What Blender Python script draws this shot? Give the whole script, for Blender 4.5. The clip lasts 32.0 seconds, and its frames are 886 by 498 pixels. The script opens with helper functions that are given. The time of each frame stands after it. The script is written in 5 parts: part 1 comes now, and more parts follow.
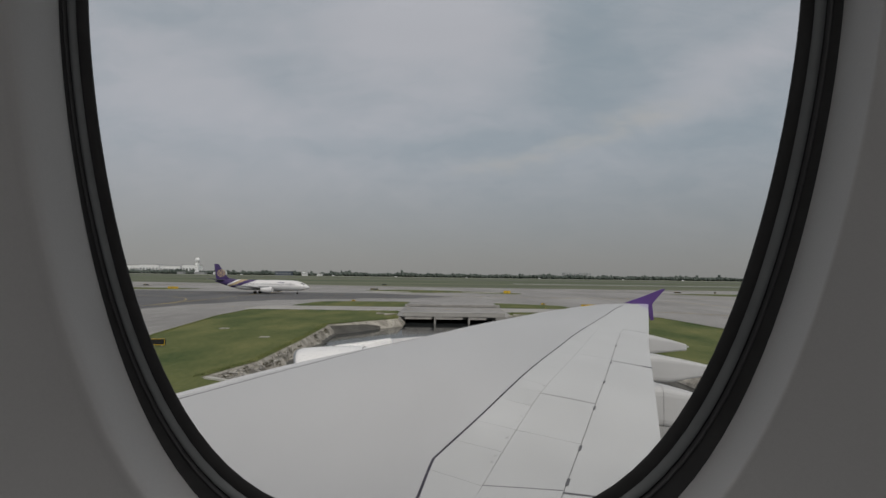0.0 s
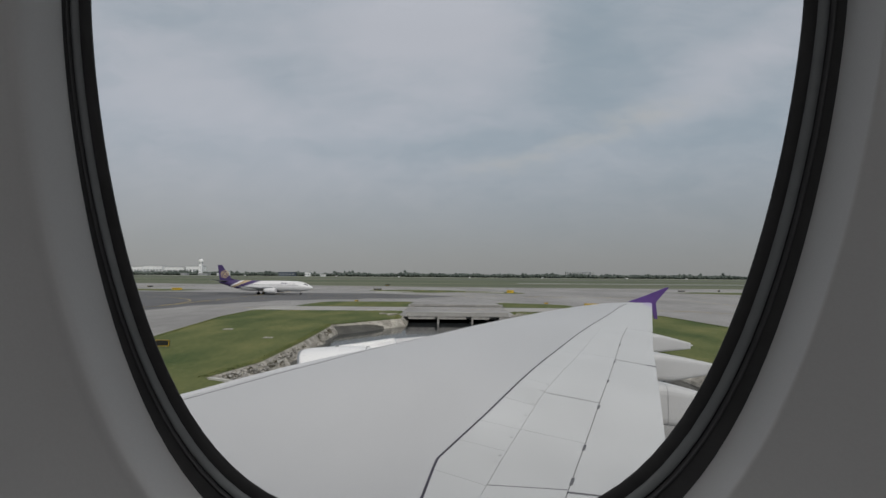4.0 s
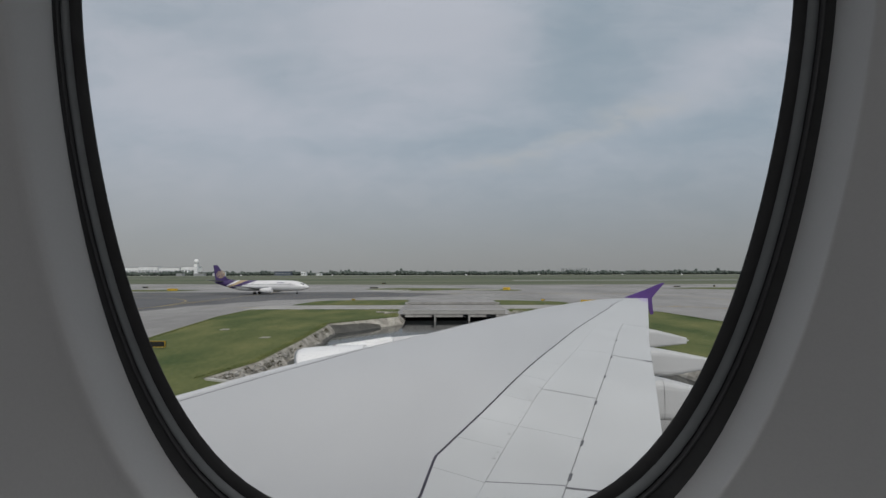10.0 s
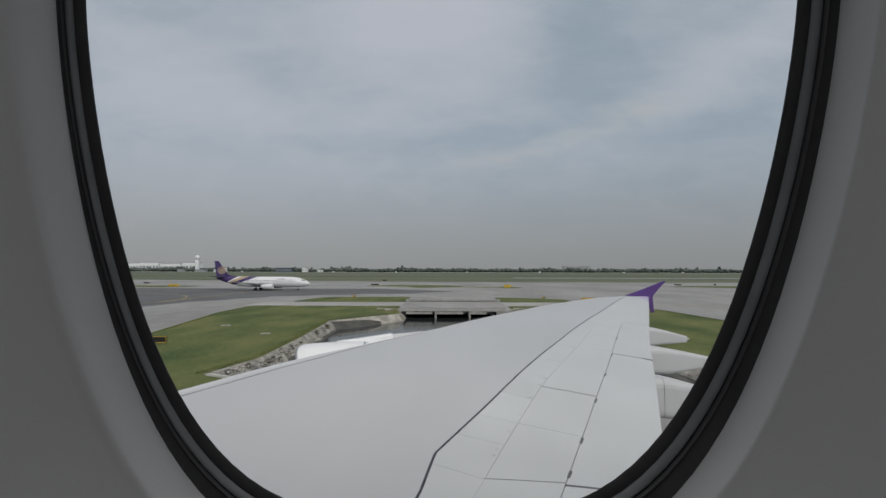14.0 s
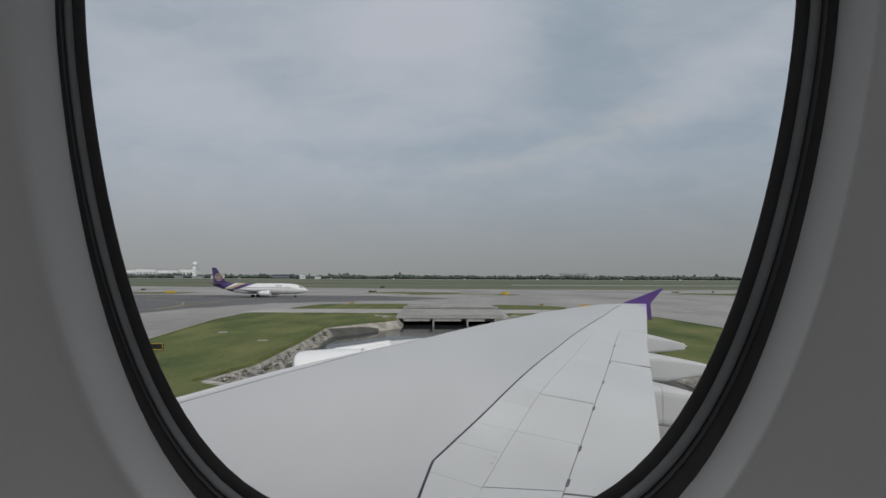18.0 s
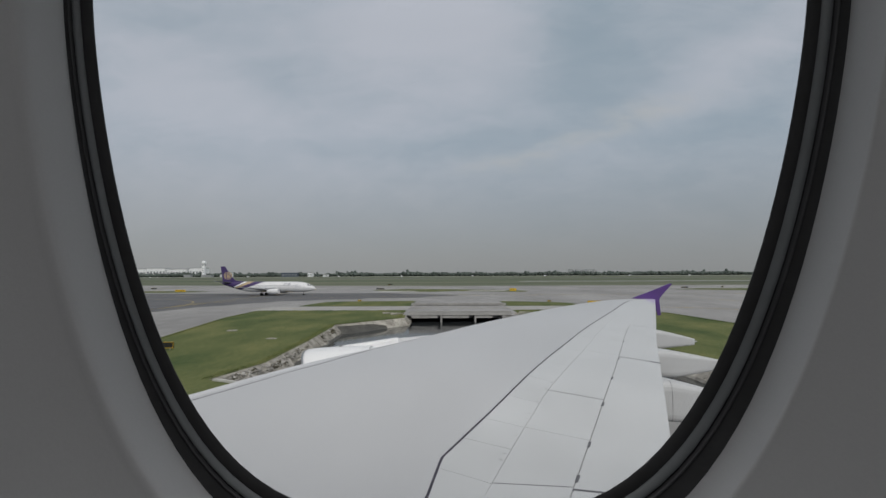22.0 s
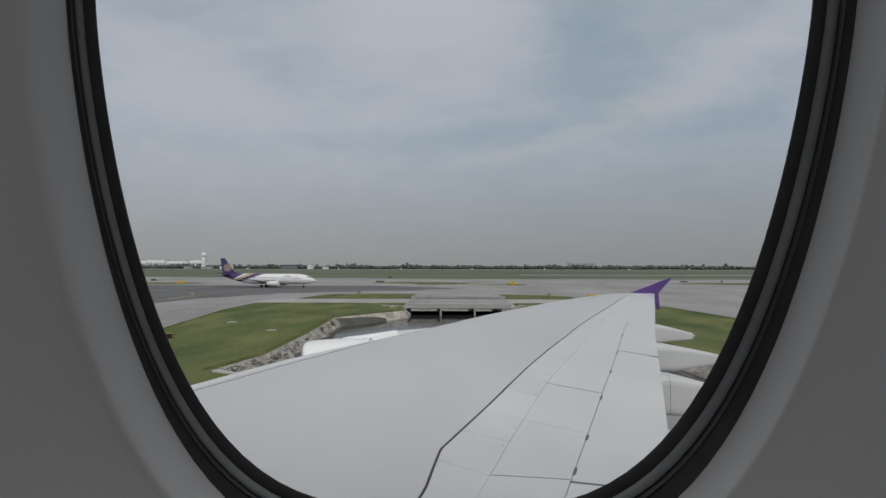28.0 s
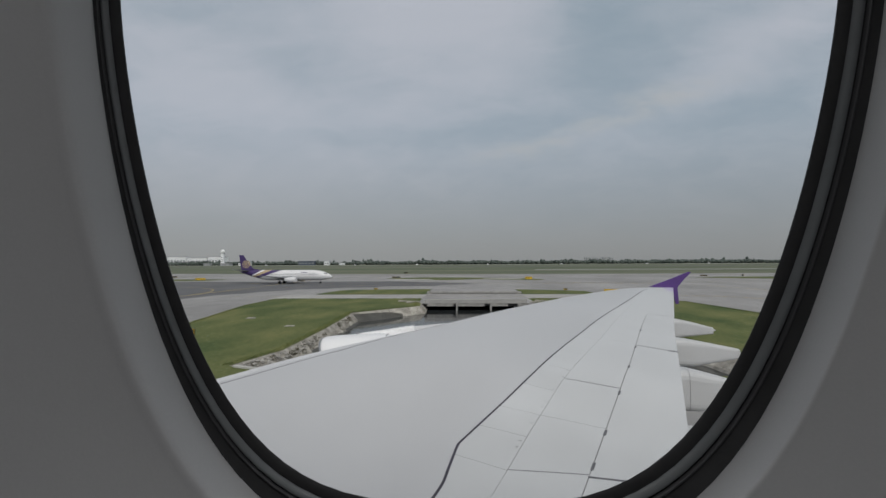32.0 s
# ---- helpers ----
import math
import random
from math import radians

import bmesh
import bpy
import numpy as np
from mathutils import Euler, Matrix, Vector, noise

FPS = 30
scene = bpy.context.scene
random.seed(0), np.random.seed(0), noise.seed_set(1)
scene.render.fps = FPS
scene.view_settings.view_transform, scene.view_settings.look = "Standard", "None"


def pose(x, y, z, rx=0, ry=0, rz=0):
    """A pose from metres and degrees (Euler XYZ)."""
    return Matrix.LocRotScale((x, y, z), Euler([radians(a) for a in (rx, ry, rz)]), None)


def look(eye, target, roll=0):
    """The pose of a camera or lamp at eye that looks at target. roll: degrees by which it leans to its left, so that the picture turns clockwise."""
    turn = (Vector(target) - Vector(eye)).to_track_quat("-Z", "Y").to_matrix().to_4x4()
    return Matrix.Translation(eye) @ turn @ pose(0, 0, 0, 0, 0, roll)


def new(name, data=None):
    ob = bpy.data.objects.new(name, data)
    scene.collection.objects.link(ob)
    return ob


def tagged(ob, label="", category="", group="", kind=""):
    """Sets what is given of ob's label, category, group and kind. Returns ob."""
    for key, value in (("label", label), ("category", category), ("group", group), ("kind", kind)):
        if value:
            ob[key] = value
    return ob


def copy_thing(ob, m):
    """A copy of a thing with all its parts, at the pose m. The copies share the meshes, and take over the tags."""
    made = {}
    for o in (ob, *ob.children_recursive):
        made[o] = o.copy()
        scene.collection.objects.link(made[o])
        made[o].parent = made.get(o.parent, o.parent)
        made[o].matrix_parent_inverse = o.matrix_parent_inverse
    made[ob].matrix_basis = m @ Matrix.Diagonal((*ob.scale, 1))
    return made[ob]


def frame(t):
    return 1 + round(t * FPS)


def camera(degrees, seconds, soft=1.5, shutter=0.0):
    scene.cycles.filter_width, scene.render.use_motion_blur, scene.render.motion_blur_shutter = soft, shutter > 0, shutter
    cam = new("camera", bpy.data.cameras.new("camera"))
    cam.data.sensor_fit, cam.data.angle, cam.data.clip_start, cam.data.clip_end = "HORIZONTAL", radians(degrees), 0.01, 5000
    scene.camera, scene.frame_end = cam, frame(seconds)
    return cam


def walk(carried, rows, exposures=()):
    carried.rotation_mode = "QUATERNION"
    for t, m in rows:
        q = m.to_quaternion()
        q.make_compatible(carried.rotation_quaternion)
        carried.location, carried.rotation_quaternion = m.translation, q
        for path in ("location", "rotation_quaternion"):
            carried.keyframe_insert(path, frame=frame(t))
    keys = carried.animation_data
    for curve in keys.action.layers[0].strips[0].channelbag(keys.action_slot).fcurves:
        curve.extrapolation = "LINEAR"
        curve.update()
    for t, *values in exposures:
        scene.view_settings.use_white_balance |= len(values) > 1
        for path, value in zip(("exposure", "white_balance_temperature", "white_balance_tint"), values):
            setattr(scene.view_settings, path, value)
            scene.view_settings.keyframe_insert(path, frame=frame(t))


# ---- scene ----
cam = camera(83.7, 32.0, soft=1.5)
EYE_Z = 8.5
ROWS = [
    (0, 0.16, 2.96, -0.78, 0.0009, -0.0005, 0.0009),
    (0.5, 0.08, 3.30, -0.88, 0.0007, -0.0004, 0.0010),
    (1, 0.37, 2.87, -0.53, 0.0006, -0.0003, 0.0012),
    (1.5, 0.47, 2.91, -0.25, 0.0006, -0.0001, 0.0011),
    (2, 0.50, 2.90, -0.47, 0.0007, 0.0001, 0.0011),
    (2.5, 0.47, 2.99, -0.43, 0.0008, -0.0002, 0.0013),
    (3, 0.49, 2.83, -0.53, 0.0008, -0.0006, 0.0015),
    (3.5, 0.48, 2.96, -0.48, 0.0008, -0.0005, 0.0013),
    (5.5, 0.58, 2.78, -0.48, 0.0008, 0.0000, 0.0008),
    (6, 0.64, 2.78, -0.54, 0.0009, 0.0002, 0.0007),
    (6.5, 0.74, 2.86, -0.55, 0.0005, -0.0001, 0.0008),
    (7, 0.63, 2.80, -0.29, 0.0002, -0.0004, 0.0010),
    (7.5, 0.53, 2.55, -0.14, -0.0000, -0.0007, 0.0014),
    (8, 0.26, 2.00, -0.02, -0.0003, -0.0010, 0.0017),
    (8.5, 0.25, 2.00, 0.16, 0.0006, -0.0013, 0.0022),
    (9, 0.07, 2.59, 0.26, 0.0015, -0.0016, 0.0027),
    (9.5, 0.12, 2.59, -0.03, 0.0015, -0.0014, 0.0025),
    (10, 0.09, 2.68, 0.16, 0.0014, -0.0012, 0.0023),
    (10.5, 0.05, 2.73, 0.08, 0.0013, -0.0011, 0.0021),
    (11, -0.10, 3.08, -0.11, 0.0012, -0.0011, 0.0019),
    (11.5, 0.17, 2.77, -0.01, 0.0010, -0.0012, 0.0022),
    (12, 0.01, 2.85, -0.13, 0.0007, -0.0014, 0.0025),
    (12.5, 0.08, 2.67, -0.23, 0.0007, -0.0016, 0.0027),
    (13, 0.12, 2.42, -0.20, 0.0007, -0.0018, 0.0029),
    (13.5, 0.27, 2.18, -0.10, 0.0008, -0.0018, 0.0028),
    (14, 0.19, 2.35, -0.15, 0.0009, -0.0019, 0.0027),
    (14.5, 0.10, 2.52, -0.20, 0.0008, -0.0016, 0.0024),
    (16.5, -0.40, 3.53, -0.36, 0.0006, -0.0007, 0.0010),
    (17, -0.06, 3.75, -0.22, 0.0005, -0.0005, 0.0007),
    (17.5, 0.09, 3.35, -0.61, 0.0004, -0.0004, 0.0005),
    (18, -0.06, 3.16, -0.24, 0.0002, -0.0004, 0.0004),
    (18.5, 0.10, 3.08, -0.09, 0.0002, -0.0002, 0.0003),
    (19, 0.02, 2.79, -0.15, 0.0002, -0.0001, 0.0002),
    (19.5, 0.35, 2.83, 0.04, 0.0002, -0.0000, 0.0001),
    (20, 0.33, 2.80, 0.18, 0.0003, -0.0003, 0.0005),
    (20.5, 0.65, 2.79, 0.37, 0.0001, -0.0003, 0.0004),
    (21, 0.66, 2.82, 0.37, -0.0001, -0.0003, 0.0003),
    (21.5, 0.69, 2.83, 0.09, -0.0002, -0.0001, 0.0000),
    (22, 0.80, 2.80, 0.24, -0.0003, 0.0001, -0.0002),
    (22.5, 0.70, 3.03, -0.24, -0.0001, 0.0001, -0.0001),
    (23, 0.98, 2.65, 0.19, 0.0002, 0.0002, -0.0000),
    (23.5, 0.98, 2.82, 0.14, -0.0000, 0.0001, 0.0001),
    (24, 0.87, 2.53, 0.03, -0.0003, -0.0001, 0.0002),
    (24.5, 0.49, 2.96, -0.18, -0.0006, -0.0001, 0.0000),
    (25, 0.52, 2.64, -0.12, -0.0009, -0.0002, -0.0001),
    (25.5, 0.63, 2.41, 0.00, -0.0009, -0.0000, -0.0001),
    (27.5, 0.56, 2.22, -0.25, -0.0017, -0.0004, -0.0001),
    (28, 0.77, 2.00, -0.12, -0.0015, -0.0003, 0.0002),
    (28.5, 0.58, 2.01, -0.16, -0.0014, 0.0001, -0.0005),
    (29, 0.57, 2.54, -0.49, -0.0012, 0.0004, -0.0012),
    (29.5, 0.80, 2.09, -0.44, -0.0014, 0.0002, -0.0011),
    (30, 1.16, 2.03, -0.03, -0.0016, -0.0001, -0.0010),
    (30.5, 1.97, 1.62, 0.49, -0.0023, -0.0018, 0.0012),
    (31, 1.99, 2.07, -0.01, -0.0031, -0.0014, -0.0001),
    (31.5, 2.22, 1.41, 0.06, -0.0031, -0.0017, 0.0008),
    (32, 2.59, 1.46, 0.29, -0.0032, -0.0018, 0.0008),
]
walk(cam, [(t, pose(x, y, EYE_Z + z, 90 + pitch, roll, yaw)) for t, yaw, pitch, roll, x, y, z in ROWS],
     exposures=[(0.0, -0.16, 6750, 11), (1.5, -0.08, 6700, 11), (3.5, -0.03, 6600, 10.5), (6.0, 0.0, 6450, 10), (32.0, 0.0, 6450, 10)])

# ---- sky and sun ----
world = bpy.data.worlds.new("overcast_sky")
scene.world = world
world.use_nodes = True
wn, wl = world.node_tree.nodes, world.node_tree.links
wn.clear()


def wnode(kind, **values):
    n = wn.new(kind)
    for k, v in values.items():
        n.inputs[k.replace("_", " ")].default_value = v
    return n


coord = wn.new("ShaderNodeTexCoord")
sky = wn.new("ShaderNodeTexSky")
sky.sky_type, sky.sun_disc, sky.sun_elevation, sky.sun_rotation = "NISHITA", False, radians(39), radians(160)
sky_dim = wn.new("ShaderNodeVectorMath")
sky_dim.operation = "SCALE"
sky_dim.inputs["Scale"].default_value = 0.06
wl.new(sky.outputs["Color"], sky_dim.inputs[0])
def wmath(op, a, b=None):
    k = wn.new("ShaderNodeMath")
    k.operation = op
    for i, s in enumerate((a, b)):
        if isinstance(s, float):
            k.inputs[i].default_value = s
        elif s is not None:
            wl.new(s, k.inputs[i])
    return k.outputs[0]


def wramp(value, lo, hi, a, b):
    k = wn.new("ShaderNodeMapRange")
    k.interpolation_type = "SMOOTHSTEP"
    for name, v in zip(("From Min", "From Max", "To Min", "To Max"), (lo, hi, a, b)):
        k.inputs[name].default_value = v
    wl.new(value, k.inputs["Value"])
    return k.outputs[0]


def wmix(factor, a, b):
    k = wn.new("ShaderNodeMix")
    k.data_type = "RGBA"
    wl.new(factor, k.inputs["Factor"])
    for name, c in (("A", a), ("B", b)):
        if isinstance(c, tuple):
            k.inputs[name].default_value = (*c, 1)
        else:
            wl.new(c, k.inputs[name])
    return k.outputs["Result"]


def wvec(op, a, b):
    k = wn.new("ShaderNodeVectorMath")
    k.operation = op
    for i, s in enumerate((a, b)):
        if isinstance(s, tuple):
            k.inputs[i].default_value = s
        else:
            wl.new(s, k.inputs[i])
    return k.outputs[0]


# the cloud deck, laid out over the slopes of the view to the north: sideways and upwards per metre ahead
sep = wn.new("ShaderNodeSeparateXYZ")
wl.new(coord.outputs["Generated"], sep.inputs[0])
ahead = wmath("MAXIMUM", sep.outputs["Y"], 0.05)
comb = wn.new("ShaderNodeCombineXYZ")
wl.new(wmath("DIVIDE", sep.outputs["X"], ahead), comb.inputs["X"])
wl.new(wmath("DIVIDE", sep.outputs["Z"], ahead), comb.inputs["Y"])
slopes = comb.outputs[0]
# torn edges: the layout is bent by a streaky noise at two scales
bent = slopes
for scale, detail, amount, squash in ((4.2, 3.0, 0.11, 1.5), (11.0, 6.0, 0.06, 1.7)):
    tear = wnode("ShaderNodeTexNoise", Scale=scale, Detail=detail, Roughness=0.55)
    wl.new(wvec("MULTIPLY", slopes, (1.0, squash, 1.0)), tear.inputs["Vector"])
    bent = wvec("ADD", bent, wvec("MULTIPLY", wvec("SUBTRACT", tear.outputs["Color"], (0.5, 0.5, 0.5)), (amount, amount * 0.7, 0.0)))


def bank_of_cloud(u, v, wide, high, lean, amount):
    """A soft-edged bank or gap in the deck round the slope (u, v), leaning by so many degrees."""
    k = wn.new("ShaderNodeMapping")
    k.vector_type = "TEXTURE"
    k.inputs["Location"].default_value = (u, v, 0)
    k.inputs["Rotation"].default_value = (0, 0, radians(lean))
    k.inputs["Scale"].default_value = (wide, high, 1)
    wl.new(bent, k.inputs["Vector"])
    far = wn.new("ShaderNodeVectorMath")
    far.operation = "LENGTH"
    wl.new(k.outputs[0], far.inputs[0])
    return wramp(far.outputs["Value"], 0.0, 1.9, amount, 0.0)


streak = wnode("ShaderNodeTexNoise", Scale=5.0, Detail=7.0, Roughness=0.55, Distortion=0.4)
wl.new(wvec("MULTIPLY", bent, (1.0, 2.6, 1.0)), streak.inputs["Vector"])
level = wramp(wmath("DIVIDE", sep.outputs["X"], ahead), -0.7, 0.6, 0.60, 0.42)
level = wmath("ADD", level, wmath("MULTIPLY", wmath("SUBTRACT", streak.outputs["Fac"], 0.5), 0.55))
# fine ragged ripples in the underside of the deck
ripple = wnode("ShaderNodeTexNoise", Scale=17.0, Detail=6.0, Roughness=0.6, Distortion=0.3)
wl.new(wvec("MULTIPLY", bent, (0.8, 2.2, 1.0)), ripple.inputs["Vector"])
level = wmath("ADD", level, wmath("MULTIPLY", wmath("SUBTRACT", ripple.outputs["Fac"], 0.5), 0.30))
# bright banks, then bluer gaps
for row in ((0.0, 0.50, 0.17, 0.10, 4, 0.46), (-0.16, 0.53, 0.15, 0.06, 0, 0.26), (-0.58, 0.41, 0.16, 0.06, -14, 0.20), (-0.42, 0.33, 0.24, 0.05, -4, 0.16),
            (0.59, 0.44, 0.19, 0.05, 30, 0.40), (-0.02, 0.35, 0.18, 0.06, 0, 0.12), (-0.45, 0.16, 0.30, 0.07, 0, 0.12)):
    level = wmath("ADD", level, bank_of_cloud(*row))
for row in ((-0.56, 0.54, 0.15, 0.04, -6, -0.14), (-0.35, 0.40, 0.07, 0.05, 20, -0.08), (0.27, 0.47, 0.11, 0.13, 10, -0.26), (0.42, 0.37, 0.17, 0.06, 24, -0.12),
            (0.03, 0.265, 0.16, 0.022, 7, -0.20), (0.62, 0.31, 0.12, 0.03, 15, -0.16), (-0.30, 0.25, 0.16, 0.02, 3, -0.10), (0.45, 0.16, 0.16, 0.04, 4, -0.08)):
    level = wmath("ADD", level, bank_of_cloud(*row))
cloud = wmix(wramp(level, 0.0, 1.0, 0.0, 1.0), (0.280, 0.344, 0.402), (0.450, 0.474, 0.528))
# thin warm wisps lit from above, broken by a fine noise
wisp = wmath("ADD", bank_of_cloud(0.41, 0.336, 0.11, 0.022, 14, 0.48), wmath("ADD", bank_of_cloud(0.24, 0.268, 0.13, 0.018, 15, 0.44), bank_of_cloud(0.10, 0.222, 0.08, 0.022, 4, 0.28)))
fleck = wnode("ShaderNodeTexNoise", Scale=16.0, Detail=6.0, Roughness=0.6)
wl.new(wvec("MULTIPLY", slopes, (1.0, 2.4, 1.0)), fleck.inputs["Vector"])
cloud = wmix(wmath("MULTIPLY", wisp, wramp(fleck.outputs["Fac"], 0.35, 0.65, 0.25, 1.3)), cloud, (0.44, 0.45, 0.455))
# greyer and darker haze towards the horizon
low_grey = wmix(wramp(wmath("DIVIDE", sep.outputs["X"], ahead), -0.6, 0.6, 0.0, 1.0), (0.279, 0.287, 0.290), (0.248, 0.256, 0.260))
low = wmix(wramp(sep.outputs["Z"], -0.03, 0.27, 0.0, 1.0), low_grey, cloud)
both = wn.new("ShaderNodeMix")
both.data_type = "RGBA"
both.inputs["Factor"].default_value = 0.06
wl.new(low, both.inputs["A"])
wl.new(sky_dim.outputs[0], both.inputs["B"])
# an overcast sky is brightest overhead
zen = wn.new("ShaderNodeMapRange")
zen.inputs["From Min"].default_value, zen.inputs["From Max"].default_value = 0.45, 1.0
zen.inputs["To Min"].default_value, zen.inputs["To Max"].default_value = 1.05, 1.5
wl.new(sep.outputs["Z"], zen.inputs["Value"])
back = wn.new("ShaderNodeBackground")
wl.new(zen.outputs[0], back.inputs["Strength"])
white = wn.new("ShaderNodeMapRange")
white.inputs["From Min"].default_value, white.inputs["From Max"].default_value = 0.5, 0.85
wl.new(sep.outputs["Z"], white.inputs["Value"])
top = wn.new("ShaderNodeMix")
top.data_type = "RGBA"
top.inputs["B"].default_value = (0.425, 0.42, 0.42, 1)
wl.new(white.outputs[0], top.inputs["Factor"])
wl.new(both.outputs["Result"], top.inputs["A"])
wl.new(top.outputs["Result"], back.inputs["Color"])
wl.new(back.outputs[0], wn.new("ShaderNodeOutputWorld").inputs["Surface"])

sun_data = bpy.data.lights.new("sun", "SUN")
sun_data.energy, sun_data.angle, sun_data.color = 1.4, radians(25), (1.0, 0.96, 0.9)
sun = new("sun", sun_data)
sun.matrix_world = look((60, -165, 140), (0, 0, 0))

# unseen fill strip, added below the cabin ceiling to brighten the side panel
strip_data = bpy.data.lights.new("panel_fill_light", "AREA")
strip_data.shape, strip_data.size, strip_data.size_y, strip_data.energy = "RECTANGLE", 2.2, 0.2, 7.8
strip_data.color = (0.975, 0.985, 1.0)
strip_lamp = new("panel_fill_light", strip_data)
strip_lamp.matrix_world = look((0.06, -0.5, 9.93), (0.06, -0.5, 8.0))


# ---- materials ----
def mat(name, base, rough=0.6, metal=0.0, vary=0.15, scale=1.0, fine=12.0, bump=0.0, coat=0.0, tint=None, stretch=(1, 1, 1),
        random=0.0, spec=0.5):
    """Base colour with two scales of variation towards tint, and a fine relief."""
    m = bpy.data.materials.new(name)
    m.use_nodes = True
    n, l = m.node_tree.nodes, m.node_tree.links
    b = n["Principled BSDF"]
    b.inputs["Roughness"].default_value, b.inputs["Metallic"].default_value = rough, metal
    b.inputs["Coat Weight"].default_value = coat
    b.inputs["Specular IOR Level"].default_value = spec
    tc, mp = n.new("ShaderNodeTexCoord"), n.new("ShaderNodeMapping")
    mp.inputs["Scale"].default_value = stretch
    l.new(tc.outputs["Object"], mp.inputs[0])
    n1, n2 = n.new("ShaderNodeTexNoise"), n.new("ShaderNodeTexNoise")
    n1.inputs["Scale"].default_value, n1.inputs["Detail"].default_value = scale, 5
    n2.inputs["Scale"].default_value, n2.inputs["Detail"].default_value = fine, 4
    l.new(mp.outputs[0], n1.inputs["Vector"]), l.new(mp.outputs[0], n2.inputs["Vector"])
    add = n.new("ShaderNodeMath")
    add.operation = "MULTIPLY_ADD"
    add.inputs[1].default_value = 0.45
    l.new(n2.outputs["Fac"], add.inputs[0]), l.new(n1.outputs["Fac"], add.inputs[2])
    ramp = n.new("ShaderNodeMapRange")
    ramp.inputs["From Min"].default_value, ramp.inputs["From Max"].default_value = 0.5, 0.95
    l.new(add.outputs[0], ramp.inputs["Value"])
    mix = n.new("ShaderNodeMix")
    mix.data_type = "RGBA"
    tint = tint or [c * (1 - vary) for c in base]
    light = [min(1, c * (1 + vary * 0.5)) for c in base]
    mix.inputs["A"].default_value, mix.inputs["B"].default_value = (*light, 1), (*tint, 1)
    l.new(ramp.outputs[0], mix.inputs["Factor"])
    colour = mix.outputs["Result"]
    if random:
        info, hsv, mr = n.new("ShaderNodeObjectInfo"), n.new("ShaderNodeHueSaturation"), n.new("ShaderNodeMapRange")
        mr.inputs["To Min"].default_value, mr.inputs["To Max"].default_value = 1 - random, 1 + random
        l.new(info.outputs["Random"], mr.inputs["Value"]), l.new(mr.outputs[0], hsv.inputs["Value"])
        l.new(colour, hsv.inputs["Color"])
        colour = hsv.outputs[0]
    l.new(colour, b.inputs["Base Color"])
    if bump:
        bp = n.new("ShaderNodeBump")
        bp.inputs["Strength"].default_value, bp.inputs["Distance"].default_value = bump, 0.02
        l.new(n2.outputs["Fac"], bp.inputs["Height"]), l.new(bp.outputs[0], b.inputs["Normal"])
    return m


WING = mat("wing_grey_paint", (0.53, 0.535, 0.545), 0.40, vary=0.06, scale=0.5, fine=6, stretch=(1, 0.35, 1))
WING_LIGHT = mat("wing_panel_paint", (0.585, 0.595, 0.60), 0.42, vary=0.07, scale=0.8, fine=9, random=0.025)
SLAT = mat("slat_paint", (0.62, 0.62, 0.63), 0.35, vary=0.05, scale=0.7)
GAP = mat("panel_gap_sealant", (0.045, 0.04, 0.06), 0.7, vary=0.3, scale=3)
SEAM = mat("panel_seam", (0.40, 0.40, 0.42), 0.7, vary=0.2, scale=3)
HINGE_SEAL = mat("hinge_seal", (0.42, 0.42, 0.43), 0.6, vary=0.2, scale=3)
SLAT_SEAL = mat("slat_seal", (0.15, 0.15, 0.16), 0.7, vary=0.25, scale=3)
NACELLE = mat("nacelle_white_paint", (0.90, 0.90, 0.90), 0.3, vary=0.04, scale=0.6, coat=0.2)
FAIRING = mat("fairing_paint", (0.555, 0.56, 0.565), 0.4, vary=0.08, scale=1.2)
PURPLE = mat("purple_paint", (0.10, 0.045, 0.22), 0.4, vary=0.15, scale=1.0, coat=0.2)
PURPLE_FADE = mat("pale_purple_paint", (0.49, 0.43, 0.61), 0.45, vary=0.12, scale=1.2)
BRACKET = mat("bracket_grey", (0.24, 0.24, 0.25), 0.5, 0.2, vary=0.2, scale=8)
DARK_METAL = mat("hinge_metal", (0.16, 0.16, 0.17), 0.5, 0.4, vary=0.2, scale=8)
RUBBER = mat("window_seal_rubber", (0.023, 0.0225, 0.0235), 0.8, vary=0.3, scale=20, fine=150, bump=0.05)
RING_GREY = mat("window_ring_grey", (0.175, 0.185, 0.19), 0.45, vary=0.2, scale=12, fine=90)
RING_DARK = mat("window_ring_black", (0.045, 0.045, 0.048), 0.5, vary=0.2, scale=12, fine=90)
PANEL = mat("cabin_panel_plastic", (0.50, 0.498, 0.495), 0.6, vary=0.05, scale=5, fine=900, bump=0.02)
PARTITION = mat("cabin_partition_fabric", (0.14, 0.14, 0.15), 0.9, vary=0.15, scale=3, fine=60, bump=0.1)
CARPET = mat("cabin_carpet", (0.06, 0.05, 0.09), 0.95, vary=0.3, scale=8, fine=200, bump=0.3)
HULL = mat("hull_white_paint", (0.8, 0.8, 0.8), 0.35, vary=0.04, scale=0.4)
CONCRETE = mat("taxiway_concrete", (0.316, 0.310, 0.304), 0.9, vary=0.27, scale=0.05, fine=0.4, stretch=(1, 0.4, 1))
ASPHALT = mat("taxiway_asphalt", (0.125, 0.127, 0.133), 0.9, vary=0.25, scale=0.06, fine=0.7)
ASPHALT_DARK = mat("asphalt_patch", (0.085, 0.087, 0.092), 0.9, vary=0.25, scale=0.2, fine=1.5)
